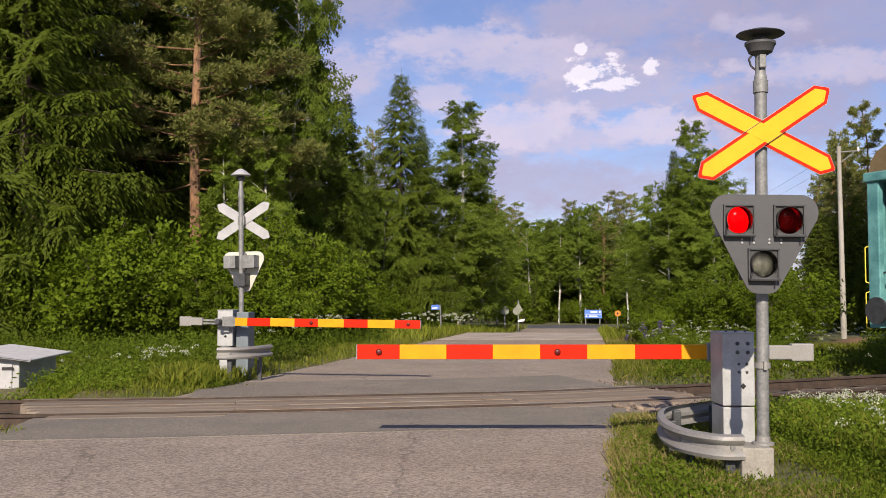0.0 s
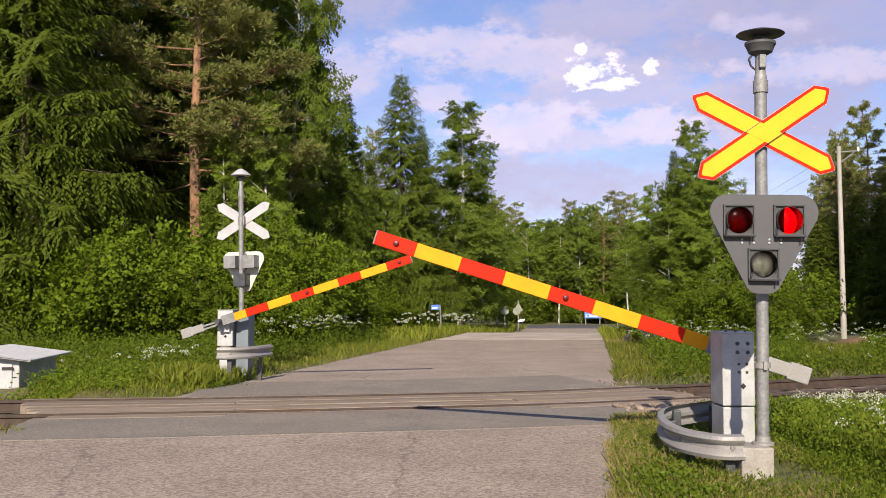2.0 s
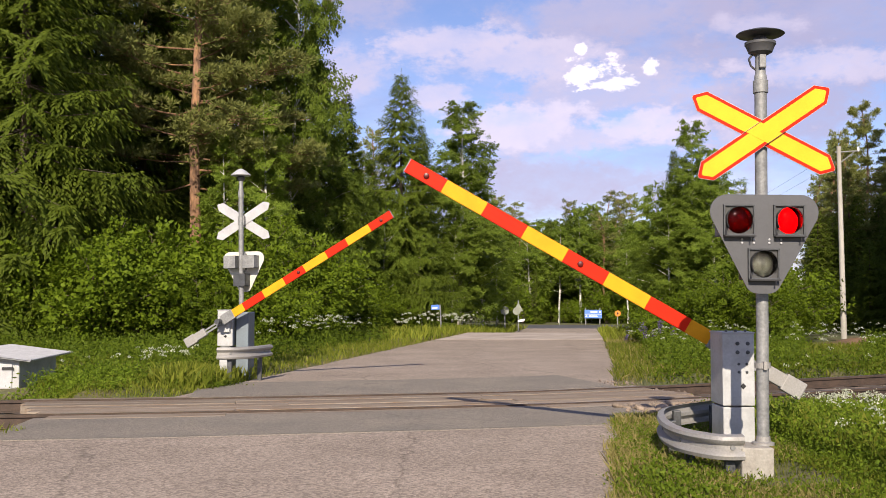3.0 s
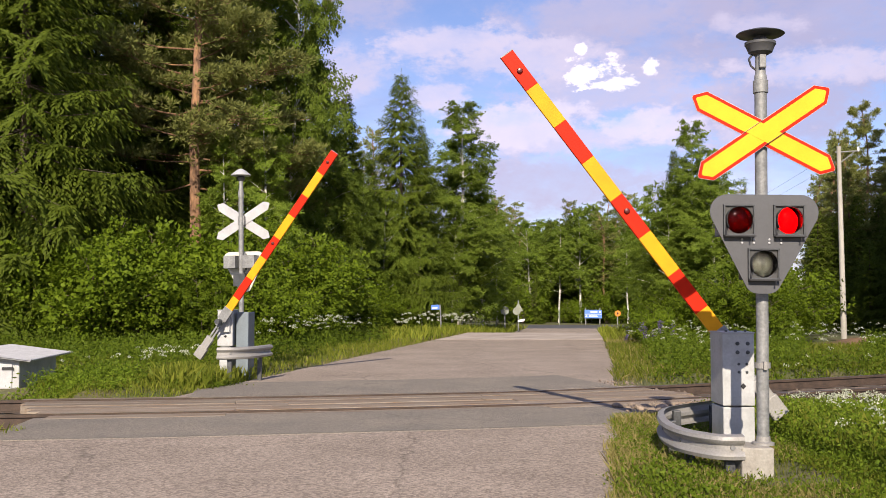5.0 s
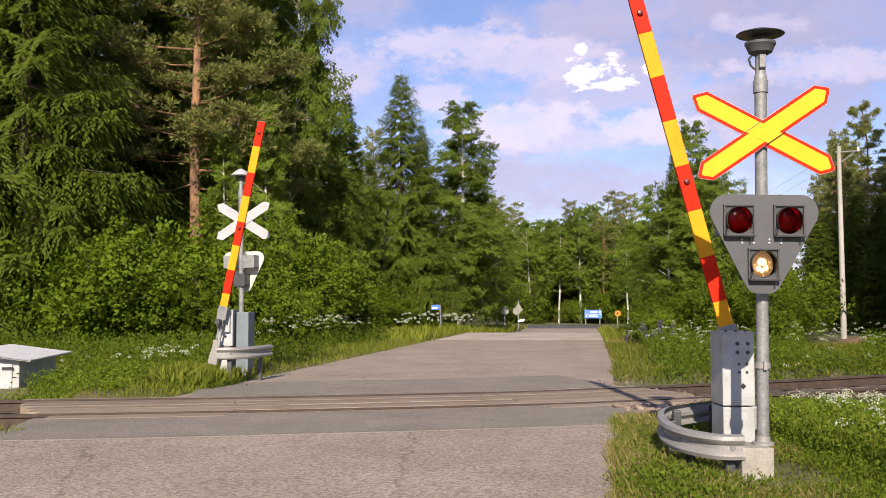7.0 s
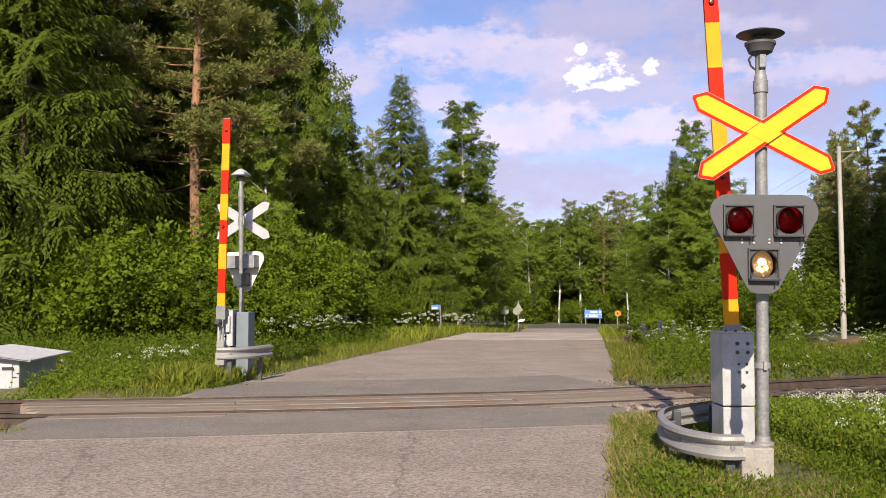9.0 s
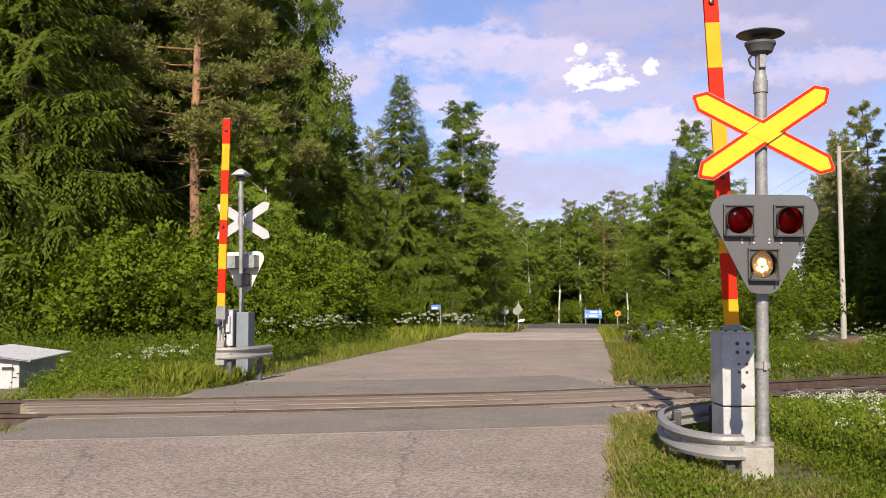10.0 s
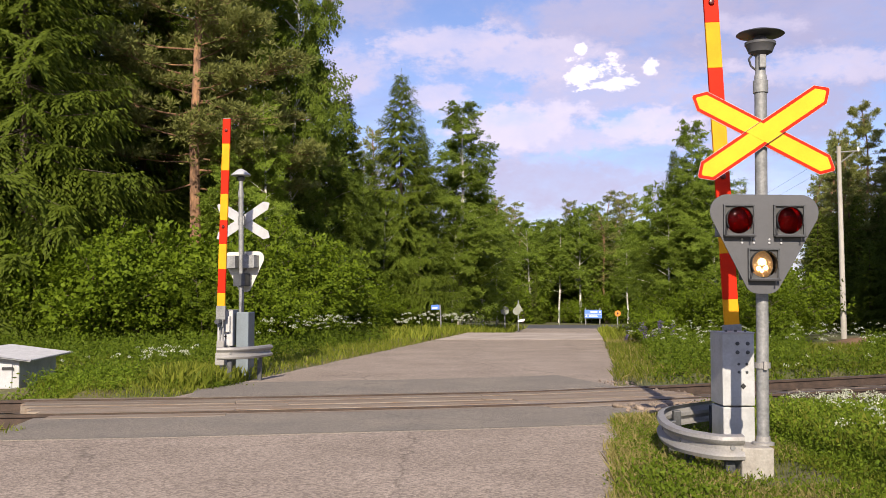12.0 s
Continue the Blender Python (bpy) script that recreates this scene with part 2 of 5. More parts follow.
ASPHALT = aggregate_material("coarse_worn_asphalt", (0.300, 0.248, 0.203), (0.240, 0.197, 0.160), 54, 0.8, 0.36, 0.35)
ASPHALT_DARK = aggregate_material("newer_grey_asphalt", (0.180, 0.161, 0.137), (0.228, 0.200, 0.164), 95, 0.9, 0.3, 0.2)
ASPHALT_PALE = material("pale_crest_asphalt", (0.42, 0.36, 0.31), 0.9, 0, 0.2, 0.8, 60, 0.3, distance=0.006)
ASPHALT_MAIN = material("main_road_asphalt", (0.085, 0.085, 0.09), 0.85, 0, 0.2, 0.6, 60, 0.3)
GRAVEL = material("ballast_gravel", (0.22, 0.175, 0.14), 0.95, 0, 0.35, 3, 45, 0.6, second=(0.14, 0.105, 0.08), per_object=0.2, island=0.3)
EARTH = material("bare_brown_earth", (0.17, 0.10, 0.055), 0.95, 0, 0.35, 2.5, 25, 0.6, second=(0.10, 0.065, 0.04), distance=0.03)
RUBBLE = material("crumbled_asphalt", (0.27, 0.21, 0.155), 0.95, 0, 0.3, 5, 40, 0.6, second=(0.17, 0.13, 0.095), per_object=0.25, distance=0.01)
SOIL = material("grassy_soil", (0.085, 0.10, 0.03), 0.95, 0, 0.35, 0.9, 12, 0.5, second=(0.12, 0.095, 0.05), ramp=(0.42, 0.68), distance=0.04)
BARK = material("grey_brown_bark", (0.13, 0.10, 0.075), 0.95, 0, 0.35, 6, 30, 0.8, second=(0.08, 0.06, 0.045), stretch=(1, 1, 0.3), distance=0.02)
PINE_BARK = material("orange_pine_bark", (0.31, 0.168, 0.088), 0.95, 0, 0.55, 3, 14, 1.0, second=(0.15, 0.09, 0.06), stretch=(1, 1, 0.35), distance=0.02)
BIRCH_BARK = material("white_birch_bark", (0.58, 0.56, 0.50), 0.8, 0, 0.2, 5, 25, 0.4, second=(0.07, 0.06, 0.05), ramp=(0.52, 0.6), stretch=(1, 1, 2.0), distance=0.01)
POLE_WOOD = material("silvery_pole_wood", (0.36, 0.345, 0.31), 0.9, 0, 0.2, 4, 40, 0.4, second=(0.29, 0.275, 0.245), stretch=(1, 1, 0.1), distance=0.005)
SPRUCE_LEAF = leaf_material("spruce_needles", (0.072, 0.104, 0.012), (0.132, 0.176, 0.019), 0.45)
PINE_LEAF = leaf_material("pine_needles", (0.190, 0.215, 0.058), (0.285, 0.300, 0.088), 0.45)
BIRCH_LEAF = leaf_material("birch_leaves", (0.125, 0.186, 0.022), (0.218, 0.290, 0.040), 0.5)
BUSH_LEAF = leaf_material("bush_leaves", (0.083, 0.132, 0.008), (0.158, 0.222, 0.014), 0.42)
GRASS = leaf_material("grass_blades", (0.095, 0.130, 0.012), (0.225, 0.245, 0.034), 0.4)
WEED = leaf_material("lush_weed_leaves", (0.090, 0.145, 0.010), (0.170, 0.235, 0.022), 0.45)
DRY_GRASS = leaf_material("dry_yellow_grass", (0.20, 0.18, 0.06), (0.30, 0.25, 0.10), 0.3)
PETAL = leaf_material("white_petals", (0.34, 0.38, 0.26), (0.52, 0.54, 0.43), 0.25)
LUPIN = leaf_material("violet_petals", (0.09, 0.07, 0.14), (0.15, 0.13, 0.21), 0.25)
TEAL = material("faded_turquoise_paint", (0.13, 0.34, 0.34), 0.5, 0, 0.16, 3, 40, 0.15, second=(0.06, 0.20, 0.21), distance=0.002)
TEAL_DARK = material("dark_teal_panel", (0.05, 0.075, 0.075), 0.6, 0, 0.2, 3, 40, 0.15, distance=0.002)
BROWN_ROOF = material("dusty_brown_roof", (0.20, 0.145, 0.07), 0.8, 0, 0.2, 2, 30, 0.2, distance=0.003)
RAIL_YELLOW = material("yellow_handrail_paint", (0.80, 0.62, 0.05), 0.45, 0, 0.06, 5, 60, 0.05)
BLUE_SIGN = material("blue_sign_sheeting", (0.10, 0.22, 0.66), 0.4, 0, 0.05, 4, 60, 0.03)
SIGN_WHITE = material("white_sign_sheeting", (0.78, 0.79, 0.80), 0.4, 0, 0.05, 4, 60, 0.03)
SIGN_BACK = material("grey_sign_back", (0.22, 0.24, 0.20), 0.5, 0.3, 0.1, 4, 60, 0.05)
ORANGE_SIGN = material("orange_sign_sheeting", (0.70, 0.21, 0.02), 0.45, 0, 0.1, 8, 60, 0.03)
RED_GLOW = glow("lit_red_lamp", (1.0, 0.012, 0.005), 1.5)
WHITE_GLOW = glow("lit_white_lamp", (0.75, 0.42, 0.17), 0.16)
HOT_GLOW = glow("lit_filament", (1.0, 0.74, 0.36), 2.6)
DARK_RED = material("unlit_red_reflector", (0.10, 0.008, 0.007), 0.35, 0, 0.15, 20, 120, 0.2, distance=0.001)
DARK_GLASS = material("unlit_clear_reflector", (0.40, 0.39, 0.31), 0.35, 0.2, 0.2, 20, 120, 0.3, distance=0.001)
RED_LENS = glass("red_lens_glass", (0.95, 0.10, 0.08))
CLEAR_LENS = glass("clear_lens_glass", (0.93, 0.93, 0.88))

# ---- building helpers ----


def bx(bm, cx, cy, cz, sx, sy, sz, m=None, bevel=0.0):
    """A box of full sizes sx, sy, sz round its centre, with softened edges."""
    r = bmesh.ops.create_cube(bm, size=1.0, matrix=(m or Matrix()) @ Matrix.Translation((cx, cy, cz)) @ Matrix.Diagonal((sx, sy, sz, 1)))
    if bevel:
        es = {e for v in r["verts"] for e in v.link_edges}
        bmesh.ops.bevel(bm, geom=list(es), offset=bevel, segments=2, affect="EDGES", profile=0.5)
    return bm


def rod(bm, a, b, ra, rb=None, seg=12, caps=True):
    """A round bar from a to b."""
    a, b = Vector(a), Vector(b)
    d = b - a
    q = d.to_track_quat("Z", "Y").to_matrix().to_4x4()
    bmesh.ops.create_cone(bm, cap_ends=caps, segments=seg, radius1=ra, radius2=ra if rb is None else rb, depth=d.length,
                          matrix=Matrix.Translation((a + b) / 2) @ q)
    return bm


def lathe(bm, rings, seg=24, m=None):
    """Turned shape: rings of (radius, height) round z."""
    m = m or Matrix()
    loops = []
    for r, z in rings:
        loops.append([bm.verts.new(m @ Vector((max(r, 0.0005) * math.cos(2 * math.pi * i / seg), max(r, 0.0005) * math.sin(2 * math.pi * i / seg), z))) for i in range(seg)])
    for a, b in zip(loops, loops[1:]):
        for i in range(seg):
            j = (i + 1) % seg
            bm.faces.new((a[i], a[j], b[j], b[i]))
    bm.faces.new(loops[0][::-1]); bm.faces.new(loops[-1])
    return bm


def plate(bm, outline, y0, y1, m=None):
    """A plate of the outline (x, z), from depth y0 to y1."""
    m = m or Matrix()
    a = [bm.verts.new(m @ Vector((x, y0, z))) for x, z in outline]
    b = [bm.verts.new(m @ Vector((x, y1, z))) for x, z in outline]
    bm.faces.new(a); bm.faces.new(b[::-1])
    for i in range(len(a)):
        j = (i + 1) % len(a)
        bm.faces.new((a[j], a[i], b[i], b[j]))
    bmesh.ops.recalc_face_normals(bm, faces=bm.faces[:])
    return bm


def mesh_of(name, bm, mat, smooth=False):
    me = bpy.data.meshes.new(name)
    bmesh.ops.recalc_face_normals(bm, faces=bm.faces[:])
    bm.to_mesh(me); bm.free()
    for mt in (mat if isinstance(mat, (list, tuple)) else [mat]):
        me.materials.append(mt)
    if smooth:
        me.polygons.foreach_set("use_smooth", [True] * len(me.polygons))
        me.set_sharp_from_angle(angle=radians(35))
    return me


def part(name, bm, mat, parent, label="", smooth=False, at=None):
    ob = new(name, mesh_of(name, bm, mat, smooth))
    ob.parent = parent
    if at is not None:
        ob.matrix_basis = at
    if label:
        ob["label"] = label
    return ob


def thing(name, m, label, category, group="", kind=""):
    ob = new(name)
    ob.matrix_basis = m
    ob.empty_display_size = 0.2
    return tagged(ob, label, category, group, kind)


def setting(name, bm, mat, label, category="", smooth=False, kind="structure"):
    return tagged(new(name, mesh_of(name, bm, mat, smooth)), label, category, "", kind)


def raw_mesh(name, verts, faces_n, mat):
    """A mesh from arrays: verts (k, n, 3) makes k separate faces of n corners."""
    k, n = verts.shape[:2]
    me = bpy.data.meshes.new(name)
    me.vertices.add(k * n); me.loops.add(k * n); me.polygons.add(k)
    me.vertices.foreach_set("co", verts.astype(np.float32).ravel())
    me.loops.foreach_set("vertex_index", np.arange(k * n, dtype=np.int32))
    me.polygons.foreach_set("loop_start", np.arange(0, k * n, n, dtype=np.int32))
    for mt in (mat if isinstance(mat, (list, tuple)) else [mat]):
        me.materials.append(mt)
    me.update(calc_edges=True)
    return me


def cards(P, D, length, width, rng, face=None):
    """Leaf blades at points P along directions D: four-cornered, pointed, each with its own turn; face: the way that their
    upper sides tend to look."""
    n = len(P)
    D = D / np.maximum(np.linalg.norm(D, axis=1, keepdims=True), 1e-6)
    R = rng.normal(size=(n, 3))
    S = np.cross(D, R if face is None else face + 0.55 * R)
    S /= np.maximum(np.linalg.norm(S, axis=1, keepdims=True), 1e-6)
    L = (length * rng.uniform(0.65, 1.35, n))[:, None]
    W = (width * rng.uniform(0.7, 1.3, n))[:, None]
    return np.stack([P, P + D * L * 0.45 + S * W * 0.5, P + D * L, P + D * L * 0.5 - S * W * 0.5], axis=1)


# ---- ground ----


def fall(y):
    """The ground's height along the road: level at the crossing, falling towards the main road."""
    return -0.036 * min(max(y - 38.0, 0.0), 15.0)


def road_x(y):
    return -2.95 + 0.176 * y


def track_y(x):
    """The track's centre line: across the road, bending away on one side, straight further out."""
    def f(u):
        return 12.55 + 0.24 * u + 0.012 * u * u
    u = min(max(x, -9.0), 10.0)
    return f(u) + (0.24 + 0.024 * u) * (x - u)


def track_z(x):
    return 0.02 + 0.012 * min(max(x - 1.5, 0.0), 7.0)


def ground_z(x, y):
    z = fall(y)
    d = abs(x - road_x(y)) - 3.0
    off = abs(y - track_y(x))
    if -6.0 < x < 3.6:
        z -= 0.14 * min(max((2.0 - off) / 0.5, 0.0), 1.0)
    if x < -5.1 or x > 3.3:
        # the track lies in a shallow bed
        k = min(max((2.9 - abs(y - track_y(x))) / 0.7, 0.0), 1.0)
        z -= 0.3 * k * min(1.0, max(-5.1 - x, x - 3.3) / 0.4)
    if d > 0:
        z += 0.10 * min(d, 1.5) * noise.noise((x * 0.35, y * 0.35, 0.0)) * (1 if y < 60 else 0.5)
        z += 0.02 * min(d, 2.0)
    return z - 0.02


def build_ground():
    xs = [-1800, -900, -400, -200, -120, -80] + [-60 + i * 1.5 for i in range(30)] + [-15 + i * 0.5 for i in range(66)] + [18 + i * 1.5 for i in range(29)] + [80, 120, 200, 400, 900, 1800]
    ys = [-1500, -600, -200, -80, -40] + [-20 + i * 1.5 for i in range(16)] + [4 + i * 0.5 for i in range(50)] + [29 + i * 1.5 for i in range(44)] + [110, 150, 250, 500, 1000, 1900]
    bm = bmesh.new()
    grid = [[bm.verts.new((x, y, ground_z(x, y))) for x in xs] for y in ys]
    for a, b in zip(grid, grid[1:]):
        for i in range(len(xs) - 1):
            bm.faces.new((a[i], a[i + 1], b[i + 1], b[i]))
    return setting("ground", bm, SOIL, "grassy brown soil of the verges and forest floor", "ground", smooth=True)


def strip(bm, y0, y1, left, right, top, step=1.0, thick=0.06):
    """A slab along the road from y0 to y1; left, right: offsets from the road's middle as functions of y."""
    k = max(2, int((y1 - y0) / step) + 1)
    rows = []
    for i in range(k):
        y = y0 + (y1 - y0) * i / (k - 1)
        a, b = road_x(y) + left(y), road_x(y) + right(y)
        z = fall(y) + top
        rows.append([bm.verts.new(p) for p in ((a, y, z), (b, y, z), (b, y, z - thick), (a, y, z - thick))])
    for a, b in zip(rows, rows[1:]):
        for i in range(4):
            j = (i + 1) % 4
            bm.faces.new((a[i], a[j], b[j], b[i]))
    bm.faces.new(rows[0]); bm.faces.new(rows[-1][::-1])
    return bm


def edge(y, side):
    return side * (2.92 - 0.006 * max(y - 15, 0)) - (0.022 * min(max(y - 20.5, 0), 22) if side > 0 else 0.0) + 0.07 * noise.noise((y * 0.9, side * 7.0, 0.0)) + 0.03 * noise.noise((y * 4.0, side * 3.0, 2.0))


def left_edge(y):
    return edge(y, -1)


def right_edge(y):
    return edge(y, 1)


def along_track(bm, off0, off1, x0, x1, z0, z1, step=0.6):
    """A bar that follows the track, between two offsets from its middle, from height z0 to z1 over the rail top's level."""
    k = max(2, int(abs(x1 - x0) / step) + 1)
    rows = []
    for i in range(k):
        x = x0 + (x1 - x0) * i / (k - 1)
        h = (track_y(x + 0.01) - track_y(x - 0.01)) / 0.02
        nn = Vector((-h, 1, 0)).normalized()
        c = Vector((x, track_y(x), track_z(x)))
        a, b = c + nn * off0, c + nn * off1
        rows.append([bm.verts.new(p) for p in ((a.x, a.y, a.z + z1), (b.x, b.y, b.z + z1), (b.x, b.y, b.z + z0), (a.x, a.y, a.z + z0))])
    for a, b in zip(rows, rows[1:]):
        for i in range(4):
            j = (i + 1) % 4
            bm.faces.new((a[i], b[i], b[j], a[j]))
    bm.faces.new(rows[0][::-1]); bm.faces.new(rows[-1])
    return bm


def build_roads():
    bm = strip(bmesh.new(), -25, 62, left_edge, right_edge, 0.0, 0.4)
    setting("road", bm, ASPHALT, "worn pinkish-grey coarse asphalt country road", "road")
    bm = bmesh.new()
    along_track(bm, -2.75, -1.02, -4.6, 2.35, -0.1, -0.014)
    setting("road_patch", bm, ASPHALT_DARK, "smooth darker grey asphalt ramp before the rails", "road")
    bm = bmesh.new()
    along_track(bm, 1.05, 3.3, -3.2, 2.9, -0.1, -0.014)
    setting("road_patch_far", bm, ASPHALT_DARK, "smooth darker grey asphalt ramp behind the rails", "road")
    bm = strip(bmesh.new(), 31.5, 40, lambda y: left_edge(y) + 0.02, lambda y: right_edge(y) - 0.02, 0.004, 0.5)
    setting("road_crest", bm, ASPHALT_PALE, "pale stretch of road at the crest", "road")
    bm = bmesh.new()
    v = [bm.verts.new((x, y, fall(y) + dz)) for dz in (0.03, -0.1) for x, y in ((-30, 62.5), (70, 59.5), (70, 66.5), (-30, 69.5))]
    for f in ((0, 1, 2, 3), (7, 6, 5, 4), (0, 4, 5, 1), (1, 5, 6, 2), (2, 6, 7, 3), (3, 7, 4, 0)):
        bm.faces.new([v[i] for i in f])
    setting("main_road", bm, ASPHALT_MAIN, "dark asphalt main road crossing behind the crest", "road")


def build_track():
    track = thing("railway_track", pose(0, 0, 0), "rusty single-track rails on old sleepers and gravel", "railway track", kind="structure")
    bm = bmesh.new()
    along_track(bm, -2.0, 2.0, -70, 170, -0.4, -0.165, 1.0)
    part("ballast", bm, GRAVEL, track, "brownish gravel ballast")
    for side in (-1, 1):
        bm = bmesh.new()
        c = side * 0.797
        along_track(bm, c - 0.036, c + 0.036, -70, 170, -0.03, 0.0)
        along_track(bm, c - 0.009, c + 0.009, -70, 170, -0.13, -0.03)
        along_track(bm, c - 0.065, c + 0.065, -70, 170, -0.15, -0.13)
        rail = part("rail", bm, RAIL_STEEL, track, "rust-brown steel rail")
        bm = bmesh.new()
        along_track(bm, c - 0.03, c + 0.03, -70, 170, 0.0, 0.002)
        part("rail_head", bm, RAIL_TOP, rail, "worn brown running surface")
    # sleepers outside the planked crossing
    me = None
    x = -22.0
    while x < 26.0:
        if x < -4.9 or x > 3.4:
            if me is None:
                me = mesh_of("sleeper", bx(bmesh.new(), 0, 0, 0, 0.24, 2.7, 0.14, bevel=0.012), SLEEPER)
            s = new("sleeper", me)
            s.parent = track
            h = math.degrees(math.atan((track_y(x + 0.01) - track_y(x - 0.01)) / 0.02))
            s.matrix_basis = pose(x, track_y(x), track_z(x) - 0.215, 0, 0, h + random.uniform(-1, 1))
        x += 0.58
    # loose stones on the shoulders
    rng = np.random.default_rng(5)
    V = []
    for i in range(5200):
        x = rng.uniform(3.0, 20) if i % 3 else rng.uniform(-9.5, -5.15)
        o = rng.uniform(-2.1, 2.1)
        if i % 5 == 0:
            x, o = rng.uniform(2.15, 3.6), rng.uniform(-2.6, -0.95)
        if abs(abs(o) - 0.797) < 0.09:
            continue
        r = rng.uniform(0.015, 0.04)
        h = (track_y(x + 0.01) - track_y(x - 0.01)) / 0.02
        nn = Vector((-h, 1, 0)).normalized()
        p = np.array((x + nn.x * o, track_y(x) + nn.y * o, (track_z(x) - 0.165 if x > 3.4 or x < -5 else 0.0) + r * 0.3))
        a = rng.uniform(0, 6.28)
        q = [p + r * np.array((math.cos(a + k * 2.094), math.sin(a + k * 2.094), rng.uniform(-0.4, 0.1))) for k in range(3)]
        top = p + np.array((0, 0, r * 0.7))
        for k in range(3):
            V.append((q[k], q[(k + 1) % 3], top))
    ob = new("gravel", raw_mesh("gravel", np.array(V), 3, GRAVEL))
    tagged(ob, "loose brown gravel stones along the rails", "gravel", "", "stuff")
    return track


def build_crossing():
    deck = thing("crossing_deck", pose(0, 0, 0), "grey weathered timber planks laid between the rails", "level crossing", kind="structure")
    inner = [(-0.66, -0.40), (-0.395, -0.135), (-0.13, 0.13), (0.135, 0.395), (0.40, 0.66)]
    outer = [(-1.16, -0.87), (0.87, 1.18)]
    for lanes, z in ((inner, 0.0), (outer, -0.004)):
        for a, b in lanes:
            cuts = [-4.94 - 0.42 * (a + b) / 2 + random.uniform(-0.04, 0.04), -2.2 + random.uniform(-0.5, 0.5), 0.7 + random.uniform(-0.5, 0.5), 3.15 + random.uniform(-0.1, 0.1)]
            for x0, x1 in zip(cuts, cuts[1:]):
                bm = along_track(bmesh.new(), a + 0.006, b - 0.006, x0 + 0.008, x1 - 0.008, -0.16, z - 0.008 + random.uniform(-0.008, 0.006), 0.5)
                part("plank", bm, PLANK, deck)
    return deck


ground = build_ground()
build_roads()
build_track()

# ---- trees ----


def bough(bm, pts, r0, r1, seg=6):
    """A tapered limb through points."""
    n = len(pts) - 1
    for i in range(n):
        rod(bm, pts[i], pts[i + 1], r0 + (r1 - r0) * i / n, r0 + (r1 - r0) * (i + 1) / n, seg, caps=False)


def tree_of(name, label, trunk_bm, bark, V, leaf):
    t = thing(name, pose(0, 0, -50), label, "tree")
    part("trunk", trunk_bm, bark, t, smooth=True)
    ob = new("crown", raw_mesh("crown", V, 4, leaf))
    ob.parent = t
    return t


def make_spruce(seed, h, r, bare=0.04, dense=1.0, fine=1.0, gap=0.40):
    """Tiers of boughs, each a drooping fan of branchlets set with needle sprays."""
    rng = np.random.default_rng(seed)
    tb = rod(bmesh.new(), (0, 0, -0.3), (0, 0, h * 0.985), 0.012 * h, 0.008, 8)
    P, D, F, S = [], [], [], []
    up = np.array((0.0, 0.0, 1.0))
    z = h * bare + 0.2
    while z < h * 0.985:
        f = 1 - z / h
        n = int(6 + 4.5 * f)
        length = 1.35 * r * f ** 0.9 * rng.uniform(0.82, 1.08) + 0.06
        a0 = rng.uniform(0, 6.28)
        for k in range(n):
            a = a0 + 6.283 * k / n + rng.normal(0, 0.18)
            ln = length * rng.uniform(0.66, 1.16)
            way, across = np.array((math.cos(a), math.sin(a), 0)), np.array((-math.sin(a), math.cos(a), 0))
            slope = -0.10 - 0.62 * f + (0.9 * (0.3 - f) / 0.3 if f < 0.3 else 0.0) + rng.normal(0, 0.07)
            lift = 0.22 + 0.12 * f
            zz = z + rng.normal(0, 0.05)
            def at(s):
                return way * ln * s + up * (zz + ln * (slope * s + lift * s * s))
            if f > 0.05:
                bough(tb, [tuple(at(0)), tuple(at(0.4)), tuple(at(0.8))], 0.007 + 0.005 * ln, 0.003, 4)
            m = int((5 + 12 * ln) * dense)
            for i in range(m + 1):
                s = 0.14 + 0.86 * (i + rng.uniform(0, 0.8)) / (m + 1)
                side = (1 if i % 2 else -1) if i < m else 0
                bl = (0.15 + 0.34 * ln * (1.08 - s)) * rng.uniform(0.7, 1.2)
                d = way * (0.65 if side else 1.0) + across * side * rng.uniform(0.55, 0.95)
                hang = rng.uniform(0.3, 0.7) + 0.95 * f
                q = max(4, int(bl / (0.025 / fine)))
                t = (np.arange(q) + rng.uniform(0.2, 1.0, q)) / q
                base = at(min(s, 1.0))
                P.append(base + np.outer(bl * t, d) - np.outer(hang * bl * t * t, up))
                w = rng.choice((-1.0, 1.0), q)[:, None]
                D.append(d * 0.8 + w * np.cross(up, d) * 0.55 - up * (0.25 + hang * t[:, None] * 0.8) + rng.normal(0, 0.16, (q, 3)))
                F.append(np.repeat((way * 0.9 + up * 0.5 + across * side * 0.35 + rng.normal(0, 0.2, 3))[None], q, 0))
                S.append(np.full(q, min(1.0, 0.5 + 3 * f)))
        z += rng.uniform(0.8, 1.2) * gap * (0.45 + 0.85 * f) * h / 13
    # the leading shoot
    q = 14
    P.append(np.outer(np.linspace(0.955, 1.0, q) * h, up)); D.append(rng.normal(0, 0.5, (q, 3)) + up); F.append(rng.normal(0, 1, (q, 3))); S.append(np.full(q, 0.55))
    P, D, F, S = np.concatenate(P), np.concatenate(D), np.concatenate(F), np.concatenate(S)
    V = cards(P, D, 0.125 / fine * S, 0.038 / fine * (0.5 + 0.5 * S), rng, F * 1.5)
    return tree_of("spruce_tree", "dark green spruce with drooping tiers of boughs", tb, BARK, V, SPRUCE_LEAF)


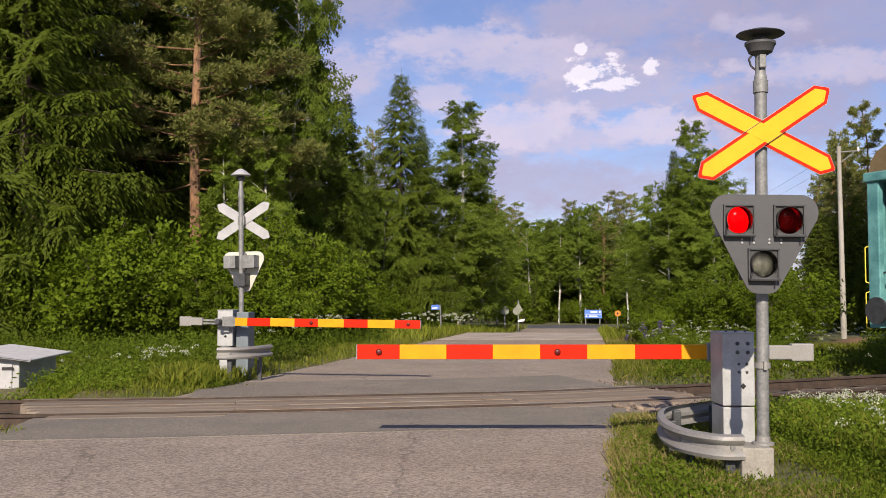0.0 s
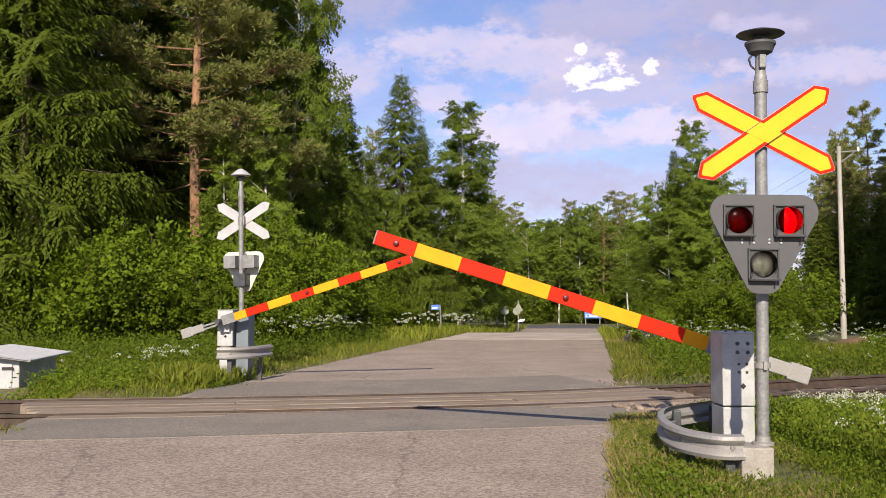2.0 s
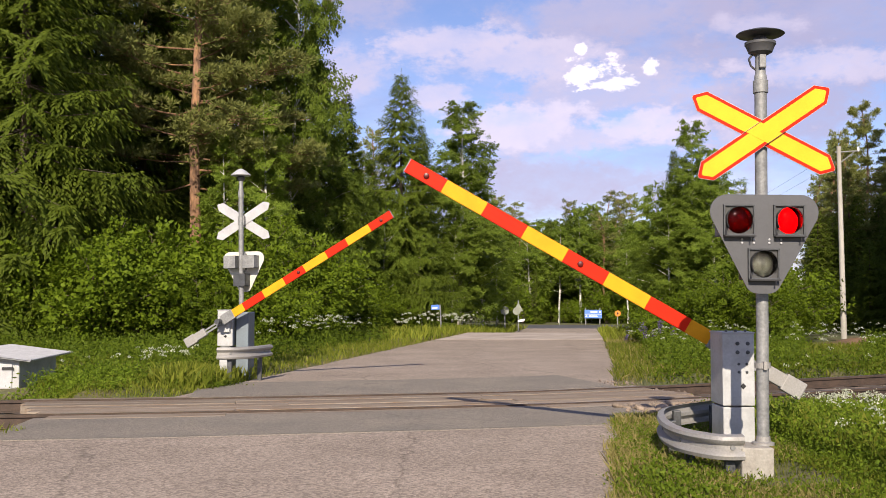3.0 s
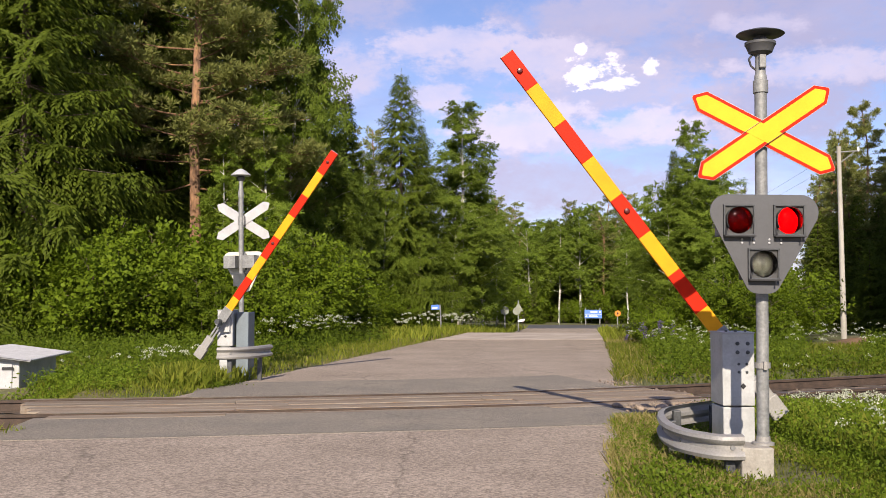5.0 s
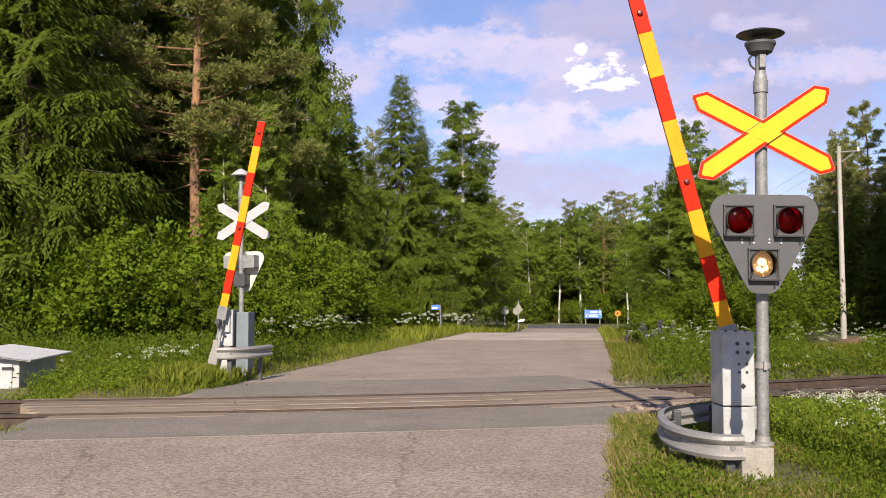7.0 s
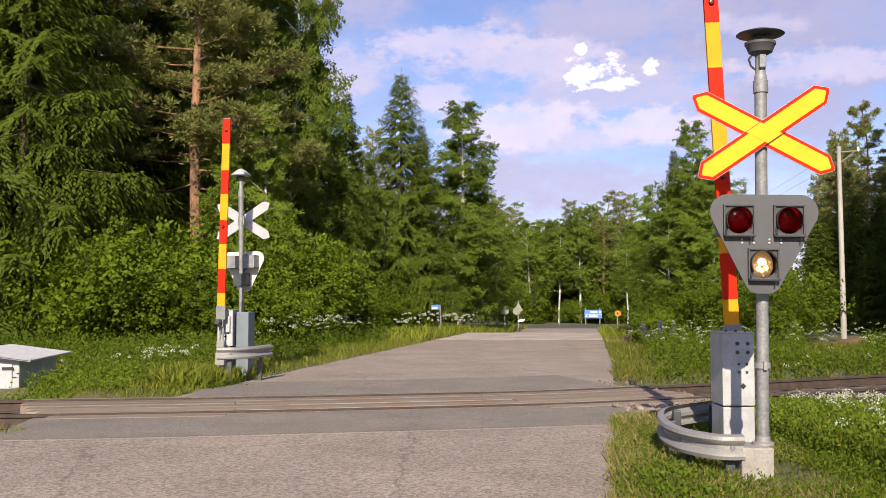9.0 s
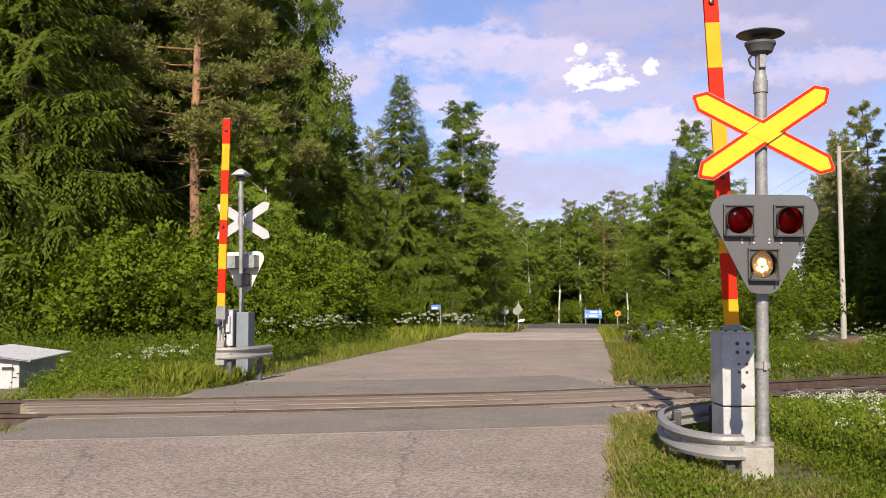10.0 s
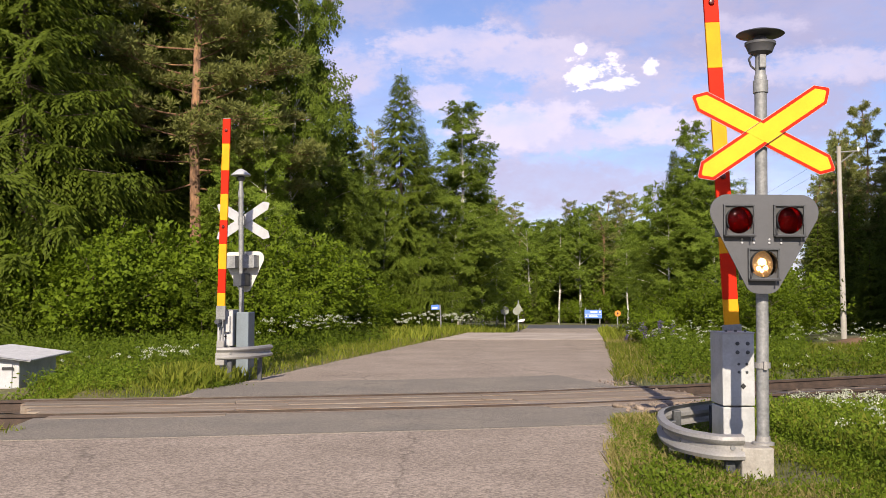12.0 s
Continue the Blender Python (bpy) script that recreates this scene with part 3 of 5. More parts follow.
def make_pine(seed, h, r, bare=0.38, limbs=58, fine=1.0, full=1.0):
    """A bare trunk and level limbs that carry flat plates of needle tufts."""
    rng = np.random.default_rng(seed)
    tb = bmesh.new()
    pts = [np.array((rng.normal(0, 0.035) * i, rng.normal(0, 0.035) * i, -0.3 + h * i / 6)) for i in range(7)]
    for i in range(6):
        rod(tb, pts[i], pts[i + 1], 0.0105 * h * (1 - i / 7.5), 0.0105 * h * (1 - (i + 1) / 7.5), 10, caps=False)
    P, D, F = [], [], []
    for i in range(limbs):
        f = (i + rng.uniform(0, 1)) / limbs
        z = h * (bare + (0.99 - bare) * f)
        a = i * 2.4 + rng.normal(0, 0.5)
        ln = r * (1.08 - 0.8 * f ** 1.6) * rng.uniform(0.6, 1.1)
        rise = rng.uniform(-0.28, 0.08) + 0.5 * f * f
        k = z / h * 6
        j = min(int(k), 5)
        base = pts[j] + (pts[j + 1] - pts[j]) * (k - j)
        way, across = np.array((math.cos(a), math.sin(a), 0)), np.array((-math.sin(a), math.cos(a), 0))
        def at(s):
            return base + way * ln * s + np.array((0, 0, ln * (rise * s + 0.16 * s * s)))
        bough(tb, [tuple(at(0)), tuple(at(0.35)), tuple(at(0.7)), tuple(at(0.95))], 0.010 + 0.006 * ln, 0.004, 5)
        for c in range(int((7 + 9 * ln) * full * (1 if fine == 1 else 0.6))):
            s = 0.28 + 0.78 * math.sqrt(rng.uniform(0, 1))
            q = at(s) + across * rng.normal(0, 0.20 * ln * (1.25 - 0.6 * s)) + np.array((0, 0, rng.normal(0.06, 0.09)))
            if c % 3 == 0:
                bough(tb, [tuple(at(s * 0.85)), tuple(q)], 0.012, 0.005, 3)
            m = int(rng.integers(26, 40) * (1 if fine == 1 else 0.45))
            g = rng.normal(0, 1, (m, 3)) + way * 0.35 + np.array((0, 0, 0.45))
            g /= np.linalg.norm(g, axis=1, keepdims=True)
            P.append(q + g * np.array((0.17, 0.17, 0.08)) * rng.uniform(0.1, 1.0, (m, 1)))
            D.append(g * np.array((1, 1, 0.75)) + np.array((0, 0, 0.25)))
            F.append(g * 0.5 + way * 0.3 + np.array((0, -0.2, 0.8)))
    P, D = np.concatenate(P), np.concatenate(D)
    V = cards(P, D, 0.15 / (fine ** 0.7), 0.040 / fine, rng, np.concatenate(F))
    return tree_of("pine_tree", "tall pine with bare orange trunk and dull green tufts", tb, PINE_BARK, V, PINE_LEAF)


def make_broadleaf(seed, h, r, name, label, bark, leaf, bare=0.12, hang=0.5, size=0.13, count=14000, trunks=1, top=0.9, sprays=1.0):
    """Birch, aspen or willow: rising limbs and leaves in flat sprays, each spray turned its own way."""
    rng = np.random.default_rng(seed)
    tb = bmesh.new()
    B, T, N, L = [], [], [], []
    for q in range(trunks):
        lean = rng.normal(0, 0.03 if trunks == 1 else 0.26, 2)
        hh = h * (1 if q == 0 else rng.uniform(0.6, 0.95))
        pts = [np.array((lean[0] * z + rng.normal(0, 0.04) * (z > 0), lean[1] * z + rng.normal(0, 0.04) * (z > 0), z)) for z in np.linspace(-0.2, hh * 0.97, 7)]
        for i in range(6):
            r0 = 0.0095 * h / math.sqrt(trunks)
            rod(tb, pts[i], pts[i + 1], r0 * (1 - i / 6.4) + 0.004, r0 * (1 - (i + 1) / 6.4) + 0.004, 8, caps=False)
        n = 46 if trunks == 1 else 14
        for i in range(n):
            f = (i + rng.uniform(0, 1)) / n
            z = hh * (bare + (0.985 - bare) * f)
            k = (z + 0.2) / (hh * 0.97 + 0.2) * 6
            j = min(int(k), 5)
            base = pts[j] + (pts[j + 1] - pts[j]) * (k - j)
            a = i * 2.4 + rng.normal(0, 0.4)
            ln = r * (math.sin(math.pi * min(1, 0.14 + 0.86 * f) ** top) ** 0.8 * 0.95 + 0.07) * rng.uniform(0.6, 1.2)
            d = np.array((math.cos(a), math.sin(a), rng.uniform(0.35, 0.9) + (0.8 * (f - 0.7) / 0.3 if f > 0.7 else 0)))
            p1, p2 = base + d * ln * 0.5, base + d * ln * 0.9 + np.array((0, 0, -0.12 * ln))
            bough(tb, [tuple(base), tuple(p1), tuple(p2)], 0.008 + 0.010 * ln, 0.005, 4)
            out = np.array((math.cos(a), math.sin(a), 0.0))
            for _ in range(int((5 + 6 * ln) * sprays)):
                s = rng.uniform(0.25, 1.0) ** 0.8
                b0 = base + d * ln * s * 0.95 + rng.normal(0, 0.13 * ln + 0.03, 3)
                td = rng.normal(0, 0.45, 3) + out * 0.7 + np.array((0, 0, 0.15 - hang))
                B.append(b0); T.append(td / np.linalg.norm(td))
                N.append(out * 0.75 + np.array((0, 0, 0.65)) + rng.normal(0, 0.38, 3))
                L.append(rng.uniform(0.45, 1.0) * (0.32 + 0.20 * ln))
    B, T, N, L = np.array(B), np.array(T), np.array(N), np.array(L)
    i = rng.choice(len(B), count, p=L / L.sum())
    s = rng.uniform(0, 1, count)
    side = np.cross(T[i], N[i])
    side /= np.maximum(np.linalg.norm(side, axis=1, keepdims=True), 1e-6)
    w = rng.normal(0, 0.5, count) * (1.05 - 0.75 * s)
    P = B[i] + T[i] * (L[i] * s)[:, None] + side * (w * L[i] * 0.52)[:, None] + rng.normal(0, 0.035, (count, 3))
    keep = P[:, 2] > 0.05
    P, i, w = P[keep], i[keep], w[keep]
    D = T[i] * 0.7 + side[keep] * np.sign(w)[:, None] * 0.7 + rng.normal(0, 0.3, P.shape) + np.array((0, 0, -0.2))
    V = cards(P, D, size, size * 0.72, rng, N[i] * 1.6)
    return tree_of(name, label, tb, bark, V, leaf)


BIRCH = ("birch_tree", "leafy birch with pale trunk and hanging twigs", BIRCH_BARK, BIRCH_LEAF)
SLIM_BIRCH = ("birch_tree", "slender birch with pale trunk and light green leaves", BIRCH_BARK, BIRCH_LEAF)
WILLOW = ("willow_bush", "dense bright green willow bush with many stems", BARK, BUSH_LEAF)
ALDER = ("alder_bush", "rounded leafy green bush at the forest edge", BARK, BUSH_LEAF)
ROWAN = ("rowan_sapling", "slim young leafy tree at the forest edge", BARK, BUSH_LEAF)
SPRUCES = [make_spruce(1, 13, 2.7, 0.04, 1.3, gap=0.52), make_spruce(2, 13, 1.9, 0.06, 1.1, gap=0.36), make_spruce(3, 13, 2.4, 0.03, 1.1, gap=0.48)]
PINES = [make_pine(11, 18, 3.5, 0.26, 80, 1.0, 1.5), make_pine(12, 16, 2.6, 0.42, 46, 1.0, 1.3)]
BIRCHES = [make_broadleaf(21, 13, 2.5, *BIRCH, 0.12, 0.75, 0.088, 70000, 1, 0.9, 1.7), make_broadleaf(22, 13, 2.0, *SLIM_BIRCH, 0.06, 0.7, 0.088, 62000, 1, 0.58, 2.0)]
BUSHES = [make_broadleaf(31, 4.2, 2.1, *WILLOW, 0.02, 0.1, 0.135, 12000, 6, 0.7), make_broadleaf(32, 3.6, 2.3, *ALDER, 0.01, 0.0, 0.15, 11000, 7, 0.6, 0.8),
          make_broadleaf(33, 4.6, 1.5, *ROWAN, 0.04, 0.3, 0.12, 8500, 3, 0.8)]
# coarser trees for the distance
FAR_SPRUCES = [make_spruce(4, 13, 2.5, 0.05, 0.6, 0.55, 0.5), make_spruce(5, 13, 1.9, 0.08, 0.6, 0.55, 0.5)]
FAR_PINES = [make_pine(14, 17, 2.7, 0.40, 44, 0.5)]
FAR_BIRCHES = [make_broadleaf(24, 13, 2.6, *BIRCH, 0.10, 0.6, 0.17, 20000, 1, 0.9, 1.6), make_broadleaf(25, 13, 2.2, *SLIM_BIRCH, 0.30, 0.5, 0.17, 16000, 1, 0.75, 1.6)]
FAR_BUSHES = [make_broadleaf(34, 4.0, 2.1, *WILLOW, 0.02, 0.1, 0.2, 3200, 5, 0.7), make_broadleaf(35, 4.2, 1.9, *ALDER, 0.01, 0.0, 0.2, 3000, 5, 0.6)]
USED = set()


def plant(kinds, x, y, scale, turn=None, wide=1.0, label=""):
    """Set one tree: the first of its kind is used itself, later ones are copies."""
    src = kinds if not isinstance(kinds, list) else random.choice(kinds)
    a = random.uniform(0, 6.28) if turn is None else turn
    own = src.scale.copy() if src in USED else Vector((1, 1, 1))
    m = Matrix.LocRotScale((x, y, ground_z(x, y) - 0.03), Euler((random.uniform(-0.02, 0.02), random.uniform(-0.02, 0.02), a)), (scale * wide / own.x, scale * wide / own.y, scale / own.z))
    if src in USED:
        ob = copy_thing(src, m)
    else:
        USED.add(src)
        src.matrix_basis = m
        ob = src
    if label:
        ob["label"] = label
    return ob


def build_forest():
    sp, pi, bi, bu = SPRUCES, PINES, BIRCHES, BUSHES
    fs, fp, fb, fu = FAR_SPRUCES, FAR_PINES, FAR_BIRCHES, FAR_BUSHES
    # forest edge on the far side of the track, left of the road
    plant(sp[2], -11.0, 25.6, 1.35, 0.3)
    plant(sp[0], -13.2, 27.0, 1.4)
    plant(sp[0], -10.9, 35.0, 1.3, 2.2)
    plant(sp[1], -14.5, 31.5, 1.45)
    plant(sp[2], -12.6, 33.5, 1.4)
    plant(pi[0], -8.2, 32.0, 1.12, 0.4)
    plant(pi[1], -10.2, 35.5, 1.2, 2.0)
    plant(pi[0], -6.9, 38.0, 1.05, 3.6)
    plant(bi[0], -5.75, 35.5, 1.3, wide=0.62)
    plant(bi[0], -7.4, 38.5, 1.25, 1.0, wide=0.8)
    plant(bi[1], -5.5, 30.6, 0.62)
    plant(bi[1], -6.6, 29.5, 0.5)
    plant(bi[1], -5.0, 36.5, 0.80)
    plant(bi[0], -4.3, 37.0, 0.58)
    plant(bi[1], -3.4, 39.0, 0.56)
    plant(sp[1], -4.75, 46.5, 0.90)
    plant(sp[0], -1.85, 43.0, 0.905, 1.1, wide=1.12)
    plant(sp[1], -0.95, 46.5, 0.78)
    plant(sp[2], -3.4, 44.5, 0.62)
    plant(bi[1], 0.87, 48.0, 0.90, wide=1.4)
    plant(bi[1], 0.05, 50.0, 0.78, wide=1.3)
    plant(bi[0], 2.2, 54.5, 0.68, wide=1.0)
    plant(bi[1], 3.3, 60.0, 0.56, wide=1.2)
    plant(bi[0], -2.6, 41.0, 0.46)
    plant(bi[0], -0.9, 42.5, 0.42)
    plant(bi[0], 0.4, 46.5, 0.40)
    # rows behind that close the forest
    for i in range(26):
        y = random.uniform(44, 62)
        x = random.uniform(-34, road_x(y) - 9.5)
        plant(random.choice((fs, fp, fb, fs)), x, y, random.uniform(0.9, 1.2) * (0.66 if x > -9 else 1.1))
    for i in range(14):
        plant(random.choice((fs, fs, fb)), random.uniform(-26, -14), random.uniform(29, 42), random.uniform(1.1, 1.5))
    # bushes along the forest edge: uneven heights, some gaps
    for i in range(22):
        y = 23.5 + i * 1.4 + random.uniform(-0.6, 0.6)
        x = road_x(y) - 3.0 - random.uniform(2.9, 4.2)
        plant(bu, x, y, random.choice((0.42, 0.5, 0.6, 0.7, 0.8)) * (0.8 if y > 42 else 1))
    for i in range(26):
        x = -14.8 + i * 0.46
        y = 23.5 + random.uniform(0, 3.5) + max(0, (x + 6)) * 0.9
        plant(bu, x, y, random.choice((0.45, 0.55, 0.65, 0.75)))
    for x, y, s in ((-7.9, 25.0, 0.78), (-7.1, 25.6, 0.85), (-6.3, 25.2, 0.72), (-8.7, 26.2, 0.7), (-5.6, 26.4, 0.8)):
        plant(bu[:2], x, y, s)
    # far wood beyond the main road: side ways, height over distance, distance, kind
    for u, top, d, kind in ((0.062, 0.075, 77, fb), (0.077, 0.089, 79, fp), (0.091, 0.080, 76, fb), (0.096, 0.031, 73, fs), (0.110, 0.084, 80, fs), (0.119, 0.076, 76, fb),
                            (0.131, 0.087, 82, fs), (0.1415, 0.093, 75, fb[1]), (0.152, 0.096, 79, fb), (0.166, 0.090, 76, fp), (0.176, 0.087, 80, fp), (0.183, 0.075, 77, fb), (0.190, 0.062, 72, fb[1]), (0.205, 0.066, 78, fb)):
        plant(kind, u * d, d, (1.88 + top * d) / (17 if kind is fp else 13), wide=1.2)
    for i in range(84):
        y = random.uniform(82, 112)
        x = random.uniform(-10, 45) if i > 54 else y * (0.03 + 0.20 * (i + random.uniform(0, 1)) / 55)
        plant(random.choice((fs, fb, fp, fb, fb, fs)), x, y, random.uniform(0.52, 0.66) * y / 84, wide=1.25)
    for i in range(34):
        plant(fu, random.uniform(2, 26), 73.5 + random.uniform(0, 4), random.uniform(0.4, 0.8))
    # right of the road
    for x, y, s in ((5.9, 26.5, 0.28), (6.5, 27.6, 0.38), (7.2, 27.0, 0.42), (6.3, 29.2, 0.33), (7.9, 28.2, 0.36)):
        plant(bu[int(x * 10) % 2], x, y, s)
    plant(bi[1], 7.75, 30.0, 0.535, wide=1.1)
    plant(bi[0], 7.2, 31.5, 0.38, wide=1.3)
    plant(bi[0], 8.2, 29.0, 0.38, wide=1.4)
    plant(bi[0], 8.9, 31.5, 0.43, wide=1.3)
    plant(bi[0], 8.0, 30.5, 0.42, 2.0, wide=1.5)
    plant(bi[0], 7.0, 30.0, 0.33, 3.0, wide=1.5)
    plant(bi[1], 8.9, 34.0, 0.50, wide=1.2)
    plant(sp[1], 8.1, 33.5, 0.50)
    plant(bi[0], 8.0, 36.0, 0.36)
    plant(bi[0], 9.4, 44.0, 0.36)
    plant(bi[1], 12.3, 54.0, 0.42)
    for i in range(16):
        y = 25 + i * 1.6
        plant(bu, road_x(y) + 3.0 + random.uniform(2.4, 4.4), y, random.uniform(0.35, 0.62))
    for x, y, s in ((9.2, 27.5, 0.5), (10.2, 29, 0.6), (8.4, 26.5, 0.45), (11.2, 31, 0.6), (12.6, 34.5, 0.5)):
        plant(bu, x, y, s)
    plant(pi[1], 19.2, 44.0, 0.66)
    plant(pi[0], 22.0, 45.0, 0.62)
    plant(pi[1], 25.0, 49.0, 0.75)
    plant(pi[1], 17.7, 42.0, 0.50)
    plant(sp[1], 17.6, 46.0, 0.5)
    plant(sp[0], 18.4, 44.0, 0.42)
    for k in range(16):
        y = 40 + 12 * random.random()
        plant(random.choice((fs, fs, fp)), y * (0.385 + 0.012 * k) + 0.3, y, (0.40 + 0.012 * k) * y / 42 * random.uniform(0.85, 1.1), wide=1.15)
    for k in range(8):
        y = 36 + 6 * random.random()
        plant(fs, y * (0.385 + 0.018 * k), y, random.uniform(0.25, 0.4), wide=1.5)
    for i in range(14):
        y = random.uniform(46, 66)
        plant(random.choice((fp, fs, fp)), random.uniform(0.40, 0.6) * y, y, random.uniform(0.5, 0.62) * y / 50)
    # unseen spruces along the track past the pole, added to shade the trees behind
    for x, y, s in ((15.9, 27.0, 1.2), (17.2, 25.5, 1.3), (18.6, 28.0, 1.4), (20.4, 26.0, 1.35), (22.5, 28.5, 1.4), (24.5, 27.0, 1.4)):
        plant(fs, x, y, s)
    # forest behind the camera and beside it, out of view
    for i in range(18):
        a = random.uniform(math.pi * 1.12, math.pi * 1.88)
        d = random.uniform(55, 80)
        plant(random.choice((fs, fp, fb)), d * math.cos(a), d * math.sin(a), random.uniform(0.6, 0.8))


build_forest()

# ---- grass and flowers ----


def clear_of_road(x, y, gap=0.0):
    d = x - road_x(y)
    return (d > right_edge(y) + gap or d < left_edge(y) - gap) and abs(y - track_y(x)) > 1.25


def headroom(x, y):
    """How tall plants grow: kept low beside the track on its mown near side."""
    d = track_y(x) - y
    return max(0.04, 0.085 * d) if d > 0 else max(0.11, 0.5 * (-d - 1.0))


def scatter(n, x0, x1, y0, y1, rng, keep):
    out = []
    while len(out) < n:
        x, y = rng.uniform(x0, x1), rng.uniform(y0, y1)
        if keep(x, y):
            out.append((x, y))
    return np.array(out)


def grass_field(name, n, box, h, w, mat, label, seed, keep, tuft=0.0):
    rng = np.random.default_rng(seed)
    xy = scatter(n, *box, rng, keep)
    if tuft:
        xy = xy[rng.integers(0, max(1, n // 14), n)] + rng.normal(0, tuft, (n, 2))
        xy = xy[[clear_of_road(x, y, -0.05) for x, y in xy]]
    n = len(xy)
    P = np.column_stack([xy, [ground_z(x, y) - 0.02 for x, y in xy]])
    patch = np.array([0.65 + 0.7 * (0.5 + 0.5 * noise.noise((x * 0.6, y * 0.6, 3.0))) for x, y in xy])
    D = np.column_stack([rng.normal(0, 0.33, (n, 2)), np.ones(n)])
    low = np.array([min(1.0, 0.3 + 0.5 * max(abs(y - track_y(x)) - 1.25, 0)) for x, y in xy])
    L = h * patch * low * rng.uniform(0.5, 1.35, n)
    L = np.minimum(L, [headroom(x, y) for x, y in xy])
    S = rng.normal(0, 1, (n, 3)); S[:, 2] = 0
    S /= np.linalg.norm(S, axis=1, keepdims=True)
    W = (w * rng.uniform(0.6, 1.4, n))[:, None]
    tip = P + D * L[:, None]
    tip[:, :2] += rng.normal(0, 0.16, (n, 2)) * L[:, None]
    mid = P + D * L[:, None] * 0.55
    V = np.stack([P - S * W * 0.4, P + S * W * 0.4, mid + S * W * 0.45, tip], 1)
    V2 = np.stack([P - S * W * 0.4, mid + S * W * 0.45, tip, mid - S * W * 0.45], 1)
    ob = new(name, raw_mesh(name, np.where((np.arange(n) % 2 == 0)[:, None, None], V, V2), 4, mat))
    return tagged(ob, label, "grass", "", "stuff")


def weed_field(name, n, box, h, mat, label, seed, keep, size=0.10, per=16):
    """Leafy herbs: stems' worth of broad leaves in mounds."""
    rng = np.random.default_rng(seed)
    xy = scatter(n, *box, rng, keep)
    P, D = [], []
    for x, y in xy:
        hh = h * rng.uniform(0.4, 1.2) * min(1.0, 0.25 + 0.3 * max(abs(y - track_y(x)) - 1.7, 0)) * (0.6 + 0.8 * (0.5 + 0.5 * noise.noise((x * 0.5, y * 0.5, 8.0))))
        z = ground_z(x, y)
        hh = min(hh, headroom(x, y))
        k = rng.normal(0, 1, (per, 3)) * np.array((0.11, 0.11, 0))
        k[:, 2] = rng.uniform(0.0, hh, per)
        P.append(k + np.array((x, y, z)))
        D.append(rng.normal(0, 0.8, (per, 3)) + np.array((0, 0, 0.45)))
    V = cards(np.concatenate(P), np.concatenate(D), size, size * 0.5, rng)
    return tagged(new(name, raw_mesh(name, V, 4, mat)), label, "weeds", "", "stuff")


def umbel_field(name, spots, label, seed, h=0.75, size=0.022, per=26, mat=None, tall=False):
    """White umbels: stems with flat or rounded heads of tiny petals."""
    rng = np.random.default_rng(seed)
    V = []
    for x, y in spots:
        z = ground_z(x, y)
        hh = min(h * rng.uniform(0.75, 1.15), headroom(x, y) + 0.02)
        bend = rng.normal(0, 0.08, 2)
        top = np.array((x + bend[0], y + bend[1], z + hh))
        r = rng.uniform(0.035, 0.075)
        if tall:
            Q = np.column_stack([rng.normal(0, 0.025, (per, 2)), rng.uniform(-0.26, 0.02, per)])
        else:
            a, d = rng.uniform(0, 6.28, per), r * np.sqrt(rng.uniform(0, 1, per))
            Q = np.column_stack([d * np.cos(a), d * np.sin(a), 0.03 * (1 - (d / r) ** 2) + rng.normal(0, 0.006, per)])
        D = np.column_stack([rng.normal(0, 0.7, (per, 2)), rng.normal(0.1, 0.5, per)])
        V.append(cards(Q + top, D, size * 1.5, size * 1.3, rng))
    return tagged(new(name, raw_mesh(name, np.concatenate(V), 4, mat or PETAL)), label, "wildflowers", "", "stuff")


def right_verge(x, y):
    if 2.0 < x < 2.75 and 6.5 < y < 8.6:
        return False
    if 2.2 < x < 3.5 and abs(y - track_y(x)) < 2.3 and random.random() < 0.8:
        return False
    return x > road_x(y) and clear_of_road(x, y, 0.02)


def left_verge(x, y):
    return x < road_x(y) and clear_of_road(x, y, 0.02) and not (-9.5 < x < -6.0 and 14.0 < y < 17.2)


